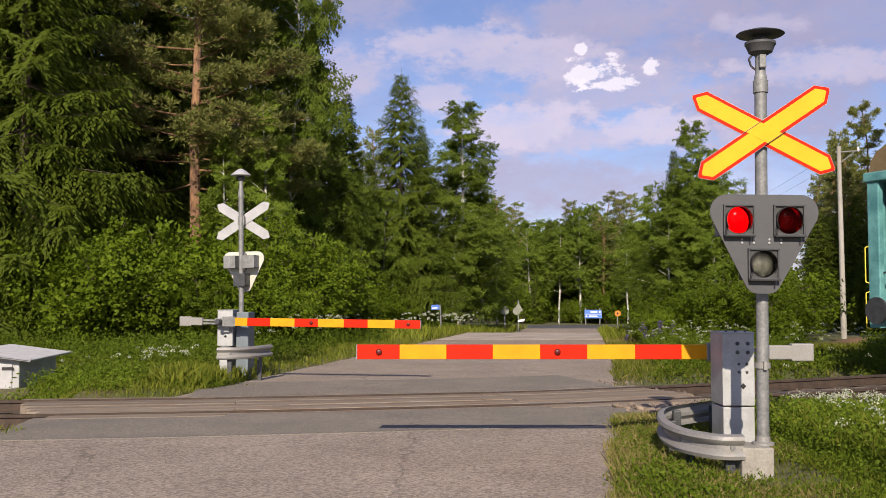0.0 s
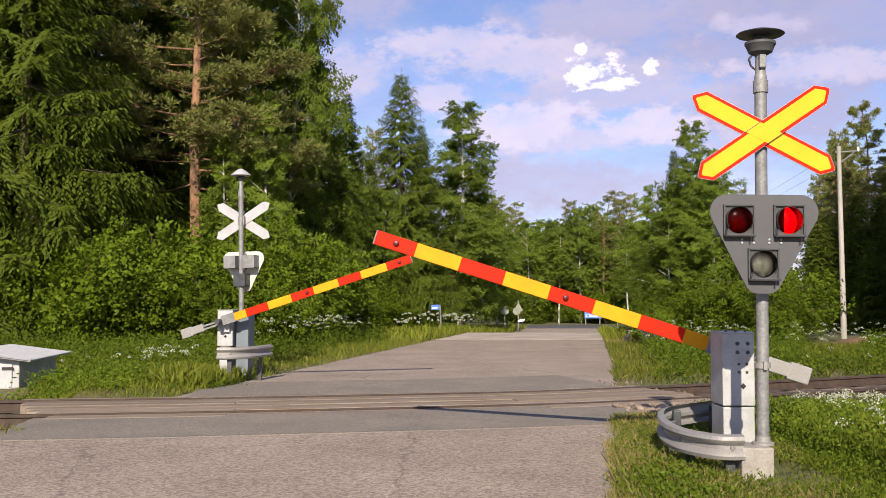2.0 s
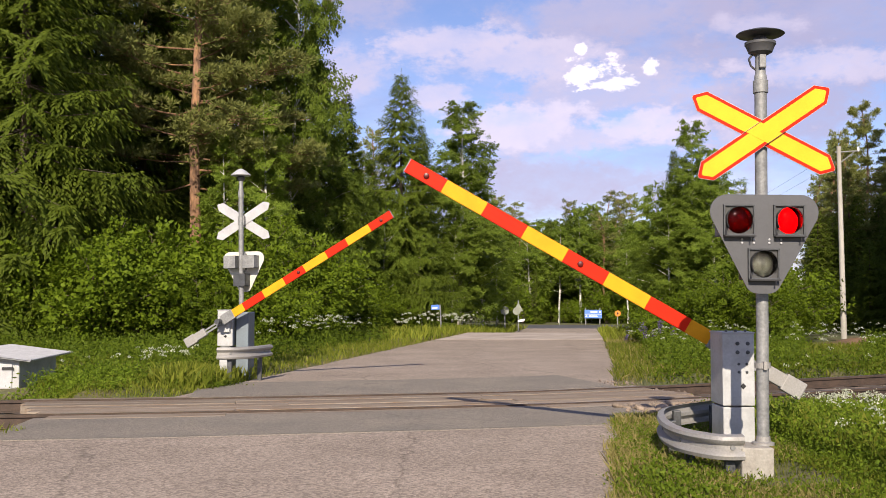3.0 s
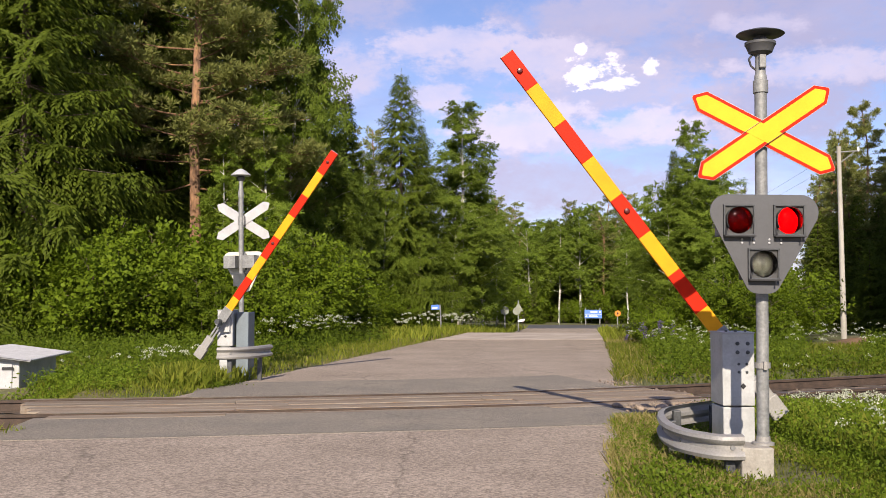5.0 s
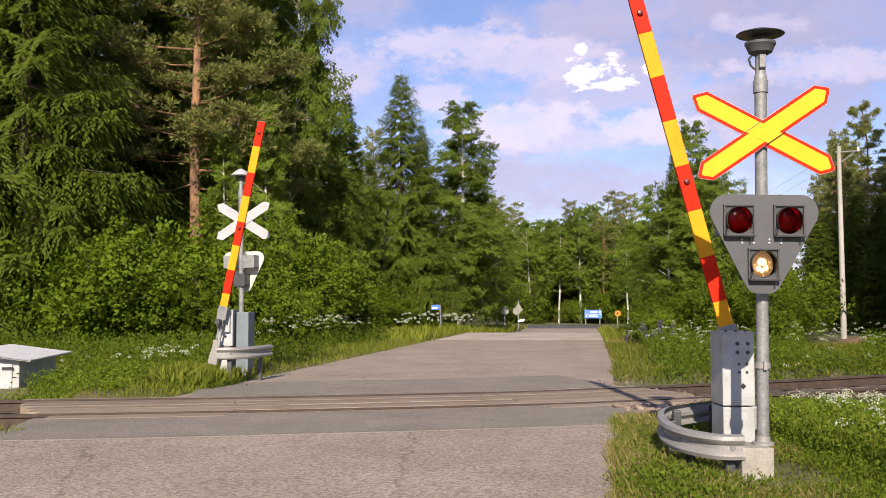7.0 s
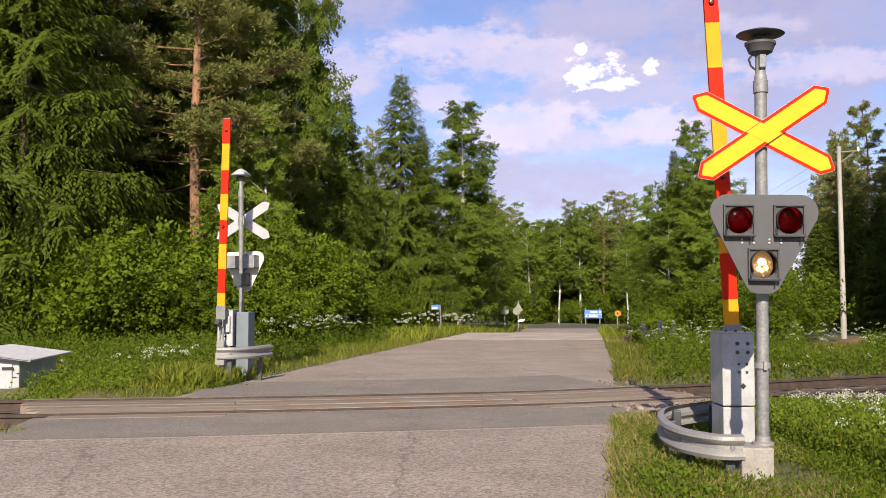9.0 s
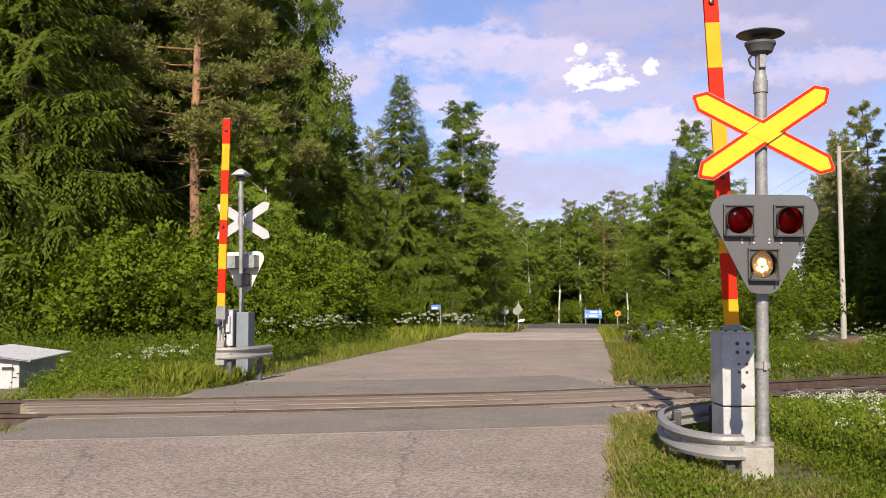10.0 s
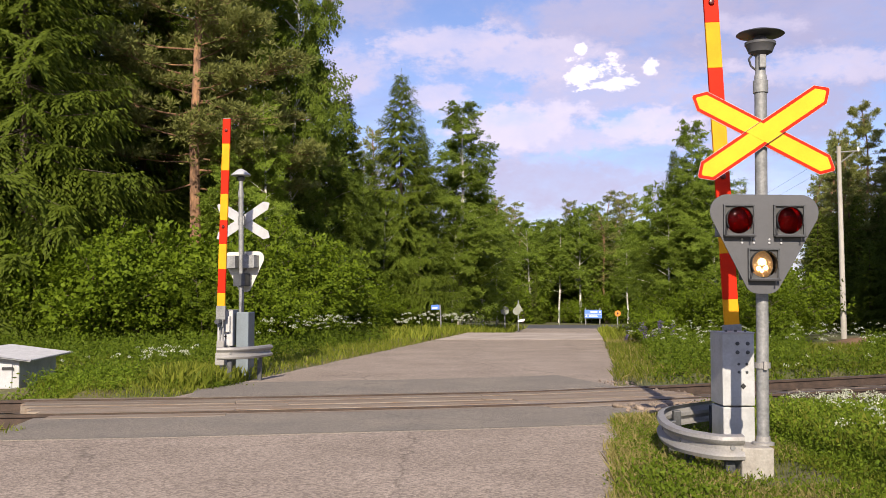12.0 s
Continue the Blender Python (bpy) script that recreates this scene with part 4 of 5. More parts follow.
def build_meadow():
    grass_field("grass", 115000, (0.9, 5.2, 5.3, 12.5), 0.075, 0.0042, GRASS, "short yellow-green roadside grass", 41, right_verge)
    grass_field("grass", 22000, (0.9, 3.4, 5.3, 10.5), 0.10, 0.004, DRY_GRASS, "dry straw-coloured grass tufts beside the road", 42, lambda x, y: right_verge(x, y) and x < road_x(y) + 4.4, 0.08)
    weed_field("weeds", 2600, (1.2, 3.4, 5.3, 10.5), 0.11, WEED, "low green herbs in the roadside grass", 52, lambda x, y: right_verge(x, y) and x > road_x(y) + 3.08, 0.026, 14)
    weed_field("weeds", 5200, (2.6, 8.5, 5.6, 14.5), 0.42, WEED, "lush green knee-high weeds in the meadow", 43, lambda x, y: right_verge(x, y) and x > 2.75 + 0.02 * y, 0.036, 24)
    grass_field("grass", 12000, (2.6, 8.5, 5.6, 12.5), 0.34, 0.0035, GRASS, "thin tall grass among the weeds", 53, lambda x, y: right_verge(x, y) and x > 2.9 + 0.02 * y)
    grass_field("grass", 50000, (2.4, 16, 13.5, 28), 0.16, 0.0065, GRASS, "tall green grass behind the rails", 44, right_verge)
    weed_field("weeds", 3000, (3.0, 15, 15.5, 27), 0.50, WEED, "leafy green weeds behind the rails", 45, lambda x, y: right_verge(x, y) and x > road_x(y) + 3.7 and not (0.37 < x / y < 0.435 and y > 19), 0.065, 18)
    grass_field("grass", 64000, (-16, 0, 12.5, 30), 0.15, 0.0065, GRASS, "long green grass on the verge", 46, left_verge)
    weed_field("weeds", 4300, (-16, -1.0, 14.0, 30), 0.55, WEED, "leafy green weeds on the verge", 47, lambda x, y: left_verge(x, y) and x < road_x(y) - 3.9, 0.062, 20)
    grass_field("grass", 9000, (-6, 8, 30, 62), 0.30, 0.035, GRASS, "grass along the far road edges", 48, lambda x, y: clear_of_road(x, y) and abs(x - road_x(y)) < 7)
    grass_field("grass", 9000, (-7, 8, 12, 45), 0.09, 0.007, DRY_GRASS, "dry straw grass fringing the asphalt", 49, lambda x, y: clear_of_road(x, y, 0.0) and abs(x - road_x(y)) < 3.9)
    grass_field("grass", 4500, (-7.5, -3.9, 6.0, 11.0), 0.14, 0.009, GRASS, "grass beside the near road edge", 50, lambda x, y: left_verge(x, y))
    grass_field("grass", 3500, (2.0, 8.5, 13.5, 36), 0.14, 0.009, DRY_GRASS, "yellowing grass on the road shoulder", 54, lambda x, y: right_verge(x, y) and x < road_x(y) + 4.9)
    grass_field("grass", 9000, (-6.5, -2.6, 12.4, 15.6), 0.12, 0.008, GRASS, "short grass beside the crossing planks", 56, left_verge)
    weed_field("weeds", 260, (-6.3, -4.6, 13.6, 15.2), 0.42, WEED, "leafy weeds beside the cabinet", 57, left_verge, 0.045, 26)
    grass_field("grass", 1500, (1.9, 2.9, 6.4, 8.8), 0.07, 0.006, GRASS, "short grass round the signal foot", 55, lambda x, y: x > road_x(y) + 3.0)
    weed_field("weeds", 70, (1.36, 1.75, 6.1, 7.1), 0.14, WEED, "broad-leaved weeds at the asphalt edge", 58, right_verge, 0.04, 22)
    weed_field("weeds", 130, (-4.2, -2.9, 14.3, 14.85), 0.30, WEED, "low weeds round the far barrier's foot", 67, left_verge, 0.04, 22)
    grass_field("grass", 2600, (-4.3, -2.7, 14.2, 16.2), 0.26, 0.006, GRASS, "grass round the far barrier's foot", 68, left_verge)
    rng = np.random.default_rng(60)
    umbel_field("cow_parsley", scatter(80, 2.6, 5.6, 6.0, 11.2, rng, lambda x, y: right_verge(x, y) and 0.36 * y < x < 0.48 * y and y < track_y(x) - 2.0), "white cow parsley flowers in the meadow", 61, 0.50, 0.010, 18)
    umbel_field("cow_parsley", scatter(190, 4.4, 12.5, 15.8, 26, rng, right_verge), "white cow parsley flowers behind the rails", 62, 0.62, 0.014, 18)
    umbel_field("cow_parsley", scatter(80, -4.8, -1.0, 21.5, 30, rng, lambda x, y: left_verge(x, y) and road_x(y) - 5.2 < x < road_x(y) - 4.0), "white cow parsley flowers along the bushes", 63, 0.75, 0.019, 18)
    umbel_field("cow_parsley", scatter(34, -7.3, -4.3, 16, 17.6, rng, lambda x, y: left_verge(x, y) and (x < -6.1 or x > -5.4)), "white cow parsley flowers near the cabinet", 64, 0.34, 0.016, 20)
    umbel_field("cow_parsley", scatter(60, -1.5, 2.0, 30, 44, rng, lambda x, y: left_verge(x, y) and x > road_x(y) - 5), "white cow parsley flowers on the far verge", 66, 0.7, 0.03, 20)
    umbel_field("lupin", scatter(9, 5.0, 5.8, 24, 26, rng, right_verge), "faded violet lupin spikes on the verge", 65, 0.62, 0.03, 40, LUPIN, True)


build_meadow()

# ---- level crossing equipment ----


def hull(points):
    pts = sorted(set(points))
    def half(ps):
        out = []
        for p in ps:
            while len(out) > 1 and (out[-1][0] - out[-2][0]) * (p[1] - out[-2][1]) - (out[-1][1] - out[-2][1]) * (p[0] - out[-2][0]) <= 0:
                out.pop()
            out.append(p)
        return out[:-1]
    return half(pts) + half(pts[::-1])


def board_outline(grow=0.0):
    pts = []
    for cx, cz, r in ((-0.253, 0.232, 0.125), (0.278, 0.232, 0.125), (-0.04, -0.265, 0.09), (0.04, -0.265, 0.09)):
        for i in range(24):
            a = 2 * math.pi * i / 24
            pts.append((round(cx + (r + grow) * math.cos(a), 5), round(cz + (r + grow) * math.sin(a), 5)))
    return hull(pts)


def blade_outline(length, width, inset=0.0):
    a, w = length / 2 - inset * 1.3, width / 2 - inset
    c = w * 0.95
    return [(-a, -w * 0.12), (-a, w * 0.12), (-a + c, w), (a - c, w), (a, w * 0.12), (a, -w * 0.12), (a - c, -w), (-a + c, -w)]


LAMP_AT = ((-0.174, 0.171), (0.186, 0.171), (0.001, -0.143))


def half_ball(r, turn, lip=0):
    """Half of a closed ball, its dome towards -y, turned by so many degrees; lip: degrees by which it reaches past its middle."""
    k = 10
    steps = [-lip + (90 + lip) * i / k for i in range(k + 1)]
    return lathe(bmesh.new(), [(r * math.cos(radians(q)), r * 0.9 * math.sin(radians(q))) for q in steps], 28, pose(0, 0, 0, 90, 0, turn))


def build_signal(name, m, label, mast_top, x_at, x_roll, head_at, yaw_head, r=0.044, base=True, bell="dish", side=1):
    """Crossing signal: mast, crossed blades, lamp board with three lamps, bell on top. It faces -y."""
    s = thing(name, m, label, "crossing signal", "crossing signals")
    mast = part("mast", lathe(bmesh.new(), [(r, 0.16), (r, mast_top - 0.30), (r + 0.010, mast_top - 0.30), (r + 0.010, mast_top - 0.21), (r, mast_top - 0.205), (r, mast_top - 0.17), (r * 0.85, mast_top - 0.16), (r * 0.85, mast_top)], 20), GALV, s, "galvanised steel tube", True)
    bm = lathe(bmesh.new(), [(r + 0.012, 0.80), (r + 0.012, 0.84)], 20)
    bx(bm, 0, -r - 0.014, 0.82, 0.026, 0.03, 0.06, bevel=0.003)
    part("clamp", bm, GALV_WORN, mast, "steel band clamp")
    part("collar", lathe(bmesh.new(), [(r + 0.035, 0.25), (r + 0.035, 0.268), (r + 0.008, 0.272), (r + 0.006, 0.31)], 20), GALV_WORN, mast)
    if base:
        part("foundation", bx(bmesh.new(), -0.09 * side, -0.02, 0.03, 0.23, 0.30, 0.44, bevel=0.012), CONCRETE, s, "chipped pale concrete block")
    # bell
    bm = bmesh.new()
    if bell == "dish":
        lathe(bm, [(0.05, mast_top - 0.02), (0.085, mast_top + 0.0), (0.105, mast_top + 0.05), (0.112, mast_top + 0.056), (0.112, mast_top + 0.075), (0.06, mast_top + 0.085), (0.04, mast_top + 0.125)], 28)
        b = part("bell", bm, BOARD_GREY, s, "grey bell under a wide round hood", True)
        part("hood", lathe(bmesh.new(), [(0.03, mast_top + 0.118), (0.165, mast_top + 0.128), (0.174, mast_top + 0.134), (0.165, mast_top + 0.142), (0.08, mast_top + 0.168), (0.02, mast_top + 0.178)], 32), DARK_STEEL, b, "wide shallow dark hood", True)
        bm = bx(bmesh.new(), 0, -r - 0.005, mast_top - 0.075, 0.05, 0.03, 0.10, bevel=0.008)
        part("bell_bracket", bm, GALV, s)
        bm = bmesh.new()
        bough(bm, [(-0.04, 0, mast_top + 0.01), (-0.085, 0, mast_top - 0.05), (-0.07, 0, mast_top - 0.10), (-0.035, 0, mast_top - 0.13)], 0.008, 0.008, 6)
        part("cable", bm, BLACK, s)
    else:
        lathe(bm, [(0.04, mast_top - 0.02), (0.06, mast_top + 0.0), (0.075, mast_top + 0.05), (0.05, mast_top + 0.07)], 24)
        b = part("bell", bm, DARK_STEEL, s, "dark bell under a conical hood", True)
        part("hood", lathe(bmesh.new(), [(0.06, mast_top + 0.070), (0.172, mast_top + 0.080), (0.172, mast_top + 0.092), (0.08, mast_top + 0.17), (0.02, mast_top + 0.20)], 28), WHITE_METAL, b, "pale conical metal hood", True)
    # crossed blades
    for k, (tilt, dy) in enumerate(((31.4, -0.012), (-30.4, 0.0))):
        turn = pose(-0.004, -r - 0.026 + dy, x_at, 0, -tilt + x_roll, 0)
        blade = part("cross_blade", plate(bmesh.new(), blade_outline(1.16, 0.165), 0, 0.008), WHITE_METAL, s, "white metal back of a warning blade", at=turn)
        part("red_border", plate(bmesh.new(), blade_outline(1.155, 0.16), -0.0015, 0.0), RED, blade, "red reflective border")
        part("yellow_face", plate(bmesh.new(), blade_outline(1.155, 0.16, 0.023), -0.003, -0.0015), YELLOW, blade, "yellow reflective face")
        if k == 0:
            # where the blades meet, the other blade's yellow runs on up to a narrow joint
            c, e = 0.080, 0.057
            q = radians(31.4 + 30.4)
            corner = [((u * math.cos(q) + v) / math.sin(q), u) for u, v in ((-c, -e), (-c, e), (c, e), (c, -e))]
            corner = [(x, -z) for x, z in corner]
            part("crossing_face", plate(bmesh.new(), corner, -0.0045, -0.003), YELLOW, blade, "yellow face where the blades meet")
            for z in (-c, c):
                xs = sorted(x for x, zz in corner if abs(zz - z) < 1e-6)
                part("joint", bx(bmesh.new(), sum(xs) / 2, -0.004, z, xs[1] - xs[0] + 0.05, 0.006, 0.004), BLACK, blade, "narrow dark joint")
    part("blade_bracket", bx(bmesh.new(), 0, -r * 0.4, x_at, 0.12, 0.06, 0.16, bevel=0.005), GALV, s)
    # lamp board
    hm = pose(-0.036 * side, -0.13, head_at, 0, 0, yaw_head)
    board = part("lamp_board", holed_plate(bmesh.new(), board_outline(), [(x, z, 0.094) for x, z in LAMP_AT], -0.006, 0.006), BOARD_GREY, s, "dull grey rounded triangular board", at=hm)
    part("board_back", holed_plate(bmesh.new(), board_outline(-0.004), [(x, z, 0.094) for x, z in LAMP_AT], 0.006, 0.0085), BOARD_BACK, board, "cream painted back of the board")
    bm = bx(bmesh.new(), 0, 0.045, 0.17, 0.10, 0.07, 0.30, bevel=0.006)
    part("board_bracket", bm, GALV, board)
    for x in (-0.15, -0.065, 0.045, 0.13):
        for z in (0.045, 0.02):
            part("bolt", lathe(bmesh.new(), [(0.009, 0.0), (0.009, 0.006), (0.005, 0.010)], 8, pose(x, -0.006, z - 0.012, 90)), WHITE_METAL, board)
    lamps = []
    for i, (x, z) in enumerate(LAMP_AT):
        red = i < 2
        bm = bmesh.new()
        w = 0.106
        for a, b, c, d in ((-w, 0, 0.012, 2 * w), (w, 0, 0.012, 2 * w)):
            bx(bm, x + a, -0.018, z, c, 0.03, d, bevel=0.002)
        for q in (-w, w):
            bx(bm, x, -0.018, z + q, 2 * w + 0.012, 0.03, 0.012, bevel=0.002)
        frame_ob = part("lamp_frame", bm, DARK_STEEL, board, "dark square lamp frame")
        face_plate(frame_ob, x, z, w, 0.095)
        # housing behind the board, in which the lamp turns
        bm = bmesh.new()
        for q in (-0.105, 0.105):
            bx(bm, x + q, 0.11, z, 0.008, 0.20, 0.218)
            bx(bm, x, 0.11, z + q, 0.218, 0.20, 0.008)
        bx(bm, x, 0.212, z, 0.218, 0.008, 0.218)
        part("lamp_housing", bm, GALV if red else DARK_STEEL, board, "grey metal lamp housing")
        # visor: an open hood round the glass with a ledge below
        bm = bmesh.new()
        bx(bm, x, -0.035, z - 0.116, 0.220, 0.055, 0.010)
        bough(bm, [(x - 0.10, -0.058, z - 0.115), (x - 0.10, -0.015, z - 0.02)], 0.005, 0.005, 6)
        bough(bm, [(x + 0.075, -0.055, z - 0.115), (x + 0.075, -0.055, z - 0.15)], 0.005, 0.005, 6)
        tube = []
        for i in range(25):
            a = radians(-35 + 250 * i / 24)
            tube.append([bm.verts.new((x + q * math.cos(a), yy, z + q * math.sin(a))) for q, yy in ((0.099, -0.012), (0.099, -0.05 + 0.012 * math.cos(a)), (0.096, -0.05 + 0.012 * math.cos(a)), (0.096, -0.012))])
        for u, v in zip(tube, tube[1:]):
            for i in range(3):
                bm.faces.new((u[i], u[i + 1], v[i + 1], v[i]))
        part("visor", bm, BLACK, board, "black visor ledge")
        lens = part("lens", lathe(bmesh.new(), [(0.094, 0.0), (0.094, 0.010), (0.086, 0.020), (0.06, 0.032), (0.03, 0.038), (0.0, 0.040), ], 32, pose(x, -0.012, z, 90)), RED_LENS if red else CLEAR_LENS, board, "domed red glass lens" if red else "domed clear glass lens", True)
        # the lamp is a ball that turns about its upright axis: one half glows, the other is dark
        lamp = part("lamp", half_ball(0.0985, 180, 16), DARK_RED if red else DARK_GLASS, s, "dark half of the lamp", True, at=hm @ pose(x, 0.107, z))
        if red:
            part("bulb", half_ball(0.0960, 0), RED_GLOW, lamp, "glowing red lamp", True)
        else:
            part("reflector", half_ball(0.0960, 0), WHITE_GLOW, lamp, "warm lit reflector", True)
            bm = bmesh.new()
            for u, v, q in ((0.0, 0.012, 0.030), (0.026, -0.025, 0.018), (-0.022, -0.03, 0.018), (0.0, -0.045, 0.014)):
                lathe(bm, [(q, 0.0), (q * 0.6, 0.004), (0.0, 0.006)], 14, pose(u, -0.083, v, 90))
            part("bulb", bm, HOT_GLOW, lamp, "glowing warm white bulb")
        lamps.append((lamp, hm @ pose(x, 0.105, z)))
    return s, lamps


def holed_plate(bm, outline, holes, y0, y1):
    """A plate of the outline (x, z) with round holes (x, z, r) through it."""
    edges = []
    for loop in [outline] + [[(x + r * math.cos(2 * math.pi * i / 32), z + r * math.sin(2 * math.pi * i / 32)) for i in range(32)] for x, z, r in holes]:
        vs = [bm.verts.new((x, y0, z)) for x, z in loop]
        edges += [bm.edges.new((vs[i], vs[(i + 1) % len(vs)])) for i in range(len(vs))]
    bmesh.ops.triangle_fill(bm, edges=edges, use_beauty=True)
    e = bmesh.ops.extrude_face_region(bm, geom=bm.faces[:])
    bmesh.ops.translate(bm, vec=(0, y1 - y0, 0), verts=[v for v in e["geom"] if isinstance(v, bmesh.types.BMVert)])
    return bm


def face_plate(parent, x, z, w, r):
    """A square plate with a round hole, in front of the lamp."""
    bm = bmesh.new()
    n = 32
    ins, outs = [], []
    for i in range(n):
        a = 2 * math.pi * (i + 0.5) / n
        c, s = math.cos(a), math.sin(a)
        k = w / max(abs(c), abs(s))
        ins.append(bm.verts.new((x + r * c, -0.014, z + r * s)))
        outs.append(bm.verts.new((x + k * c, -0.014, z + k * s)))
    for i in range(n):
        j = (i + 1) % n
        bm.faces.new((ins[i], outs[i], outs[j], ins[j]))
    e = bmesh.ops.extrude_face_region(bm, geom=bm.faces[:])
    bmesh.ops.translate(bm, vec=(0, 0.007, 0), verts=[v for v in e["geom"] if isinstance(v, bmesh.types.BMVert)])
    part("face_plate", bm, FRAME_GREY, parent)


def build_barrier(name, m, label, side, stripes, boom_y, start, box_at, box_size, joint, counter=0.70, boom_w=0.128, box_yaw=0.0, studs=True):
    """Barrier machine with its boom. side: +1 where the boom reaches to +x when it is down. The thing's origin lies on the
    ground below the boom's axle."""
    b = thing(name, m, label, "barrier", "barriers")
    bxx, byy = box_at
    sx, sy, sz = box_size
    spin = pose(bxx, byy, 0, 0, 0, box_yaw) @ pose(-bxx, -byy, 0)
    bm = bx(bmesh.new(), bxx, byy, (joint + sz) / 2 + 0.003, sx, sy, sz - joint - 0.006, spin, bevel=0.008)
    bx(bm, bxx, byy, sz + 0.004, sx + 0.012, sy + 0.012, 0.012, spin, bevel=0.003)
    body = part("machine_box", bm, CABINET, b, "pale grey barrier drive cabinet")
    part("pedestal", bx(bmesh.new(), bxx, byy, joint / 2 - 0.06, (sx - 0.006) * (1 if studs else 0.72), sy - 0.01, joint + 0.11, spin, bevel=0.008), CABINET, b, "pale grey pedestal")
    for px in (-0.3, 0.0, 0.3) if studs else ():
        part("bolt", bx(bmesh.new(), bxx + px * sx, byy - sy * 0.3, sz + 0.018, 0.02, 0.02, 0.02, bevel=0.003), DARK_STEEL, body)
    # rivets on the face
    for zz, gap, rr in ((0.86, 0.085, 0.011), (0.74, 0.085, 0.011), (0.58, 0.066, 0.008), (0.47, 0.066, 0.008)) if studs else ():
        for q in (-0.5, 0.5):
            z = joint + (sz - joint) * zz
            part("bolt", lathe(bmesh.new(), [(rr * 1.6, 0), (rr * 1.5, 0.006), (rr * 0.6, 0.010)], 8, pose(bxx + 0.035 + q * gap, byy - sy / 2, z, 90)), DARK_STEEL, body)
    if not studs:
        # the machine's unlit side: its shade is put into this darker blue-grey
        part("rear_cabinet", bx(bmesh.new(), bxx + 0.26, byy + 0.12, sz / 2 - 0.02, 0.20, 0.42, sz - 0.02, spin, bevel=0.008), BLUE_GREY, b, "rear cabinet with its shade put into the blue-grey colour")
        part("access_cover", bx(bmesh.new(), bxx + 0.02, byy - sy / 2 - 0.03, sz - 0.22, sx * 0.55, 0.05, 0.26, spin, bevel=0.006), CABINET, body)
    part("lock", bx(bmesh.new(), 0, 0, 0, 0.035, 0.012, 0.035, pose(bxx + 0.035, byy - sy / 2 - 0.005, joint + (sz - joint) * 0.28, 0, 45, 0), bevel=0.003), BLACK, body, "black square keyhole cover")
    # boom on its axle
    arm = part("boom", rod(bmesh.new(), (0, -0.16, 0), (0, 0.05, 0), 0.04, seg=14), DARK_STEEL, b, "barrier boom with red and yellow stripes")
    x = start
    hub = bx(bmesh.new(), side * (start - 0.06), 0, 0, 0.22, 0.05, boom_w + 0.03, bevel=0.006)
    bx(hub, 0, 0.0, 0, 0.18, 0.045, 0.10, bevel=0.008)
    part("boom_bracket", hub, GALV, arm, "galvanised boom bracket")
    for i, ln in enumerate(stripes):
        yel = i % 2 == 0
        bm = bx(bmesh.new(), side * (x + ln / 2), 0, 0, ln, 0.04, boom_w, bevel=0.004)
        seg = part("stripe", bm, BOOM_YELLOW if yel else RED, arm, "yellow boom section" if yel else "red boom section")
        x += ln
    part("end_cap", bx(bmesh.new(), side * (x + 0.004), 0, 0, 0.008, 0.042, boom_w + 0.003), GALV, arm)
    for q in (x - 0.19, x - 1.75):
        part("boom_lamp", lathe(bmesh.new(), [(0.027, 0.0), (0.027, 0.012), (0.02, 0.022), (0.0, 0.026)], 16, pose(side * q, -0.02, 0, 90)), DARK_RED, arm, "small round dark red lamp", True)
    # counterweight
    cm = bx(bmesh.new(), -side * (counter * 0.35), 0.02, 0.015, counter * 0.62, 0.02, 0.03, bevel=0.004)
    bx(cm, -side * (counter * 0.35), 0.02, -0.035, counter * 0.62, 0.02, 0.03, bevel=0.004)
    part("counter_arm", cm, GALV, arm)
    wgt = bx(bmesh.new(), -side * (counter * 0.72), 0.02, -0.005, counter * 0.56, 0.07, 0.125, bevel=0.01)
    bx(wgt, -side * (counter * 0.86), 0.02, -0.005, counter * 0.28, 0.075, 0.155, bevel=0.01)
    part("counterweight", wgt, GALV_WORN, arm, "pale grey counterweight block")
    return b, arm


def guard_path(pts, n=40):
    """Smooth path through plan points."""
    out = []
    P = [Vector(pts[0])] + [Vector(p) for p in pts] + [Vector(pts[-1])]
    for i in range(1, len(P) - 2):
        for k in range(n // (len(pts) - 1)):
            t = k / (n // (len(pts) - 1))
            a, b, c, d = P[i - 1], P[i], P[i + 1], P[i + 2]
            out.append(0.5 * ((2 * b) + (c - a) * t + (2 * a - 5 * b + 4 * c - d) * t * t + (3 * b - a - 3 * c + d) * t ** 3))
    out.append(P[-2])
    return out


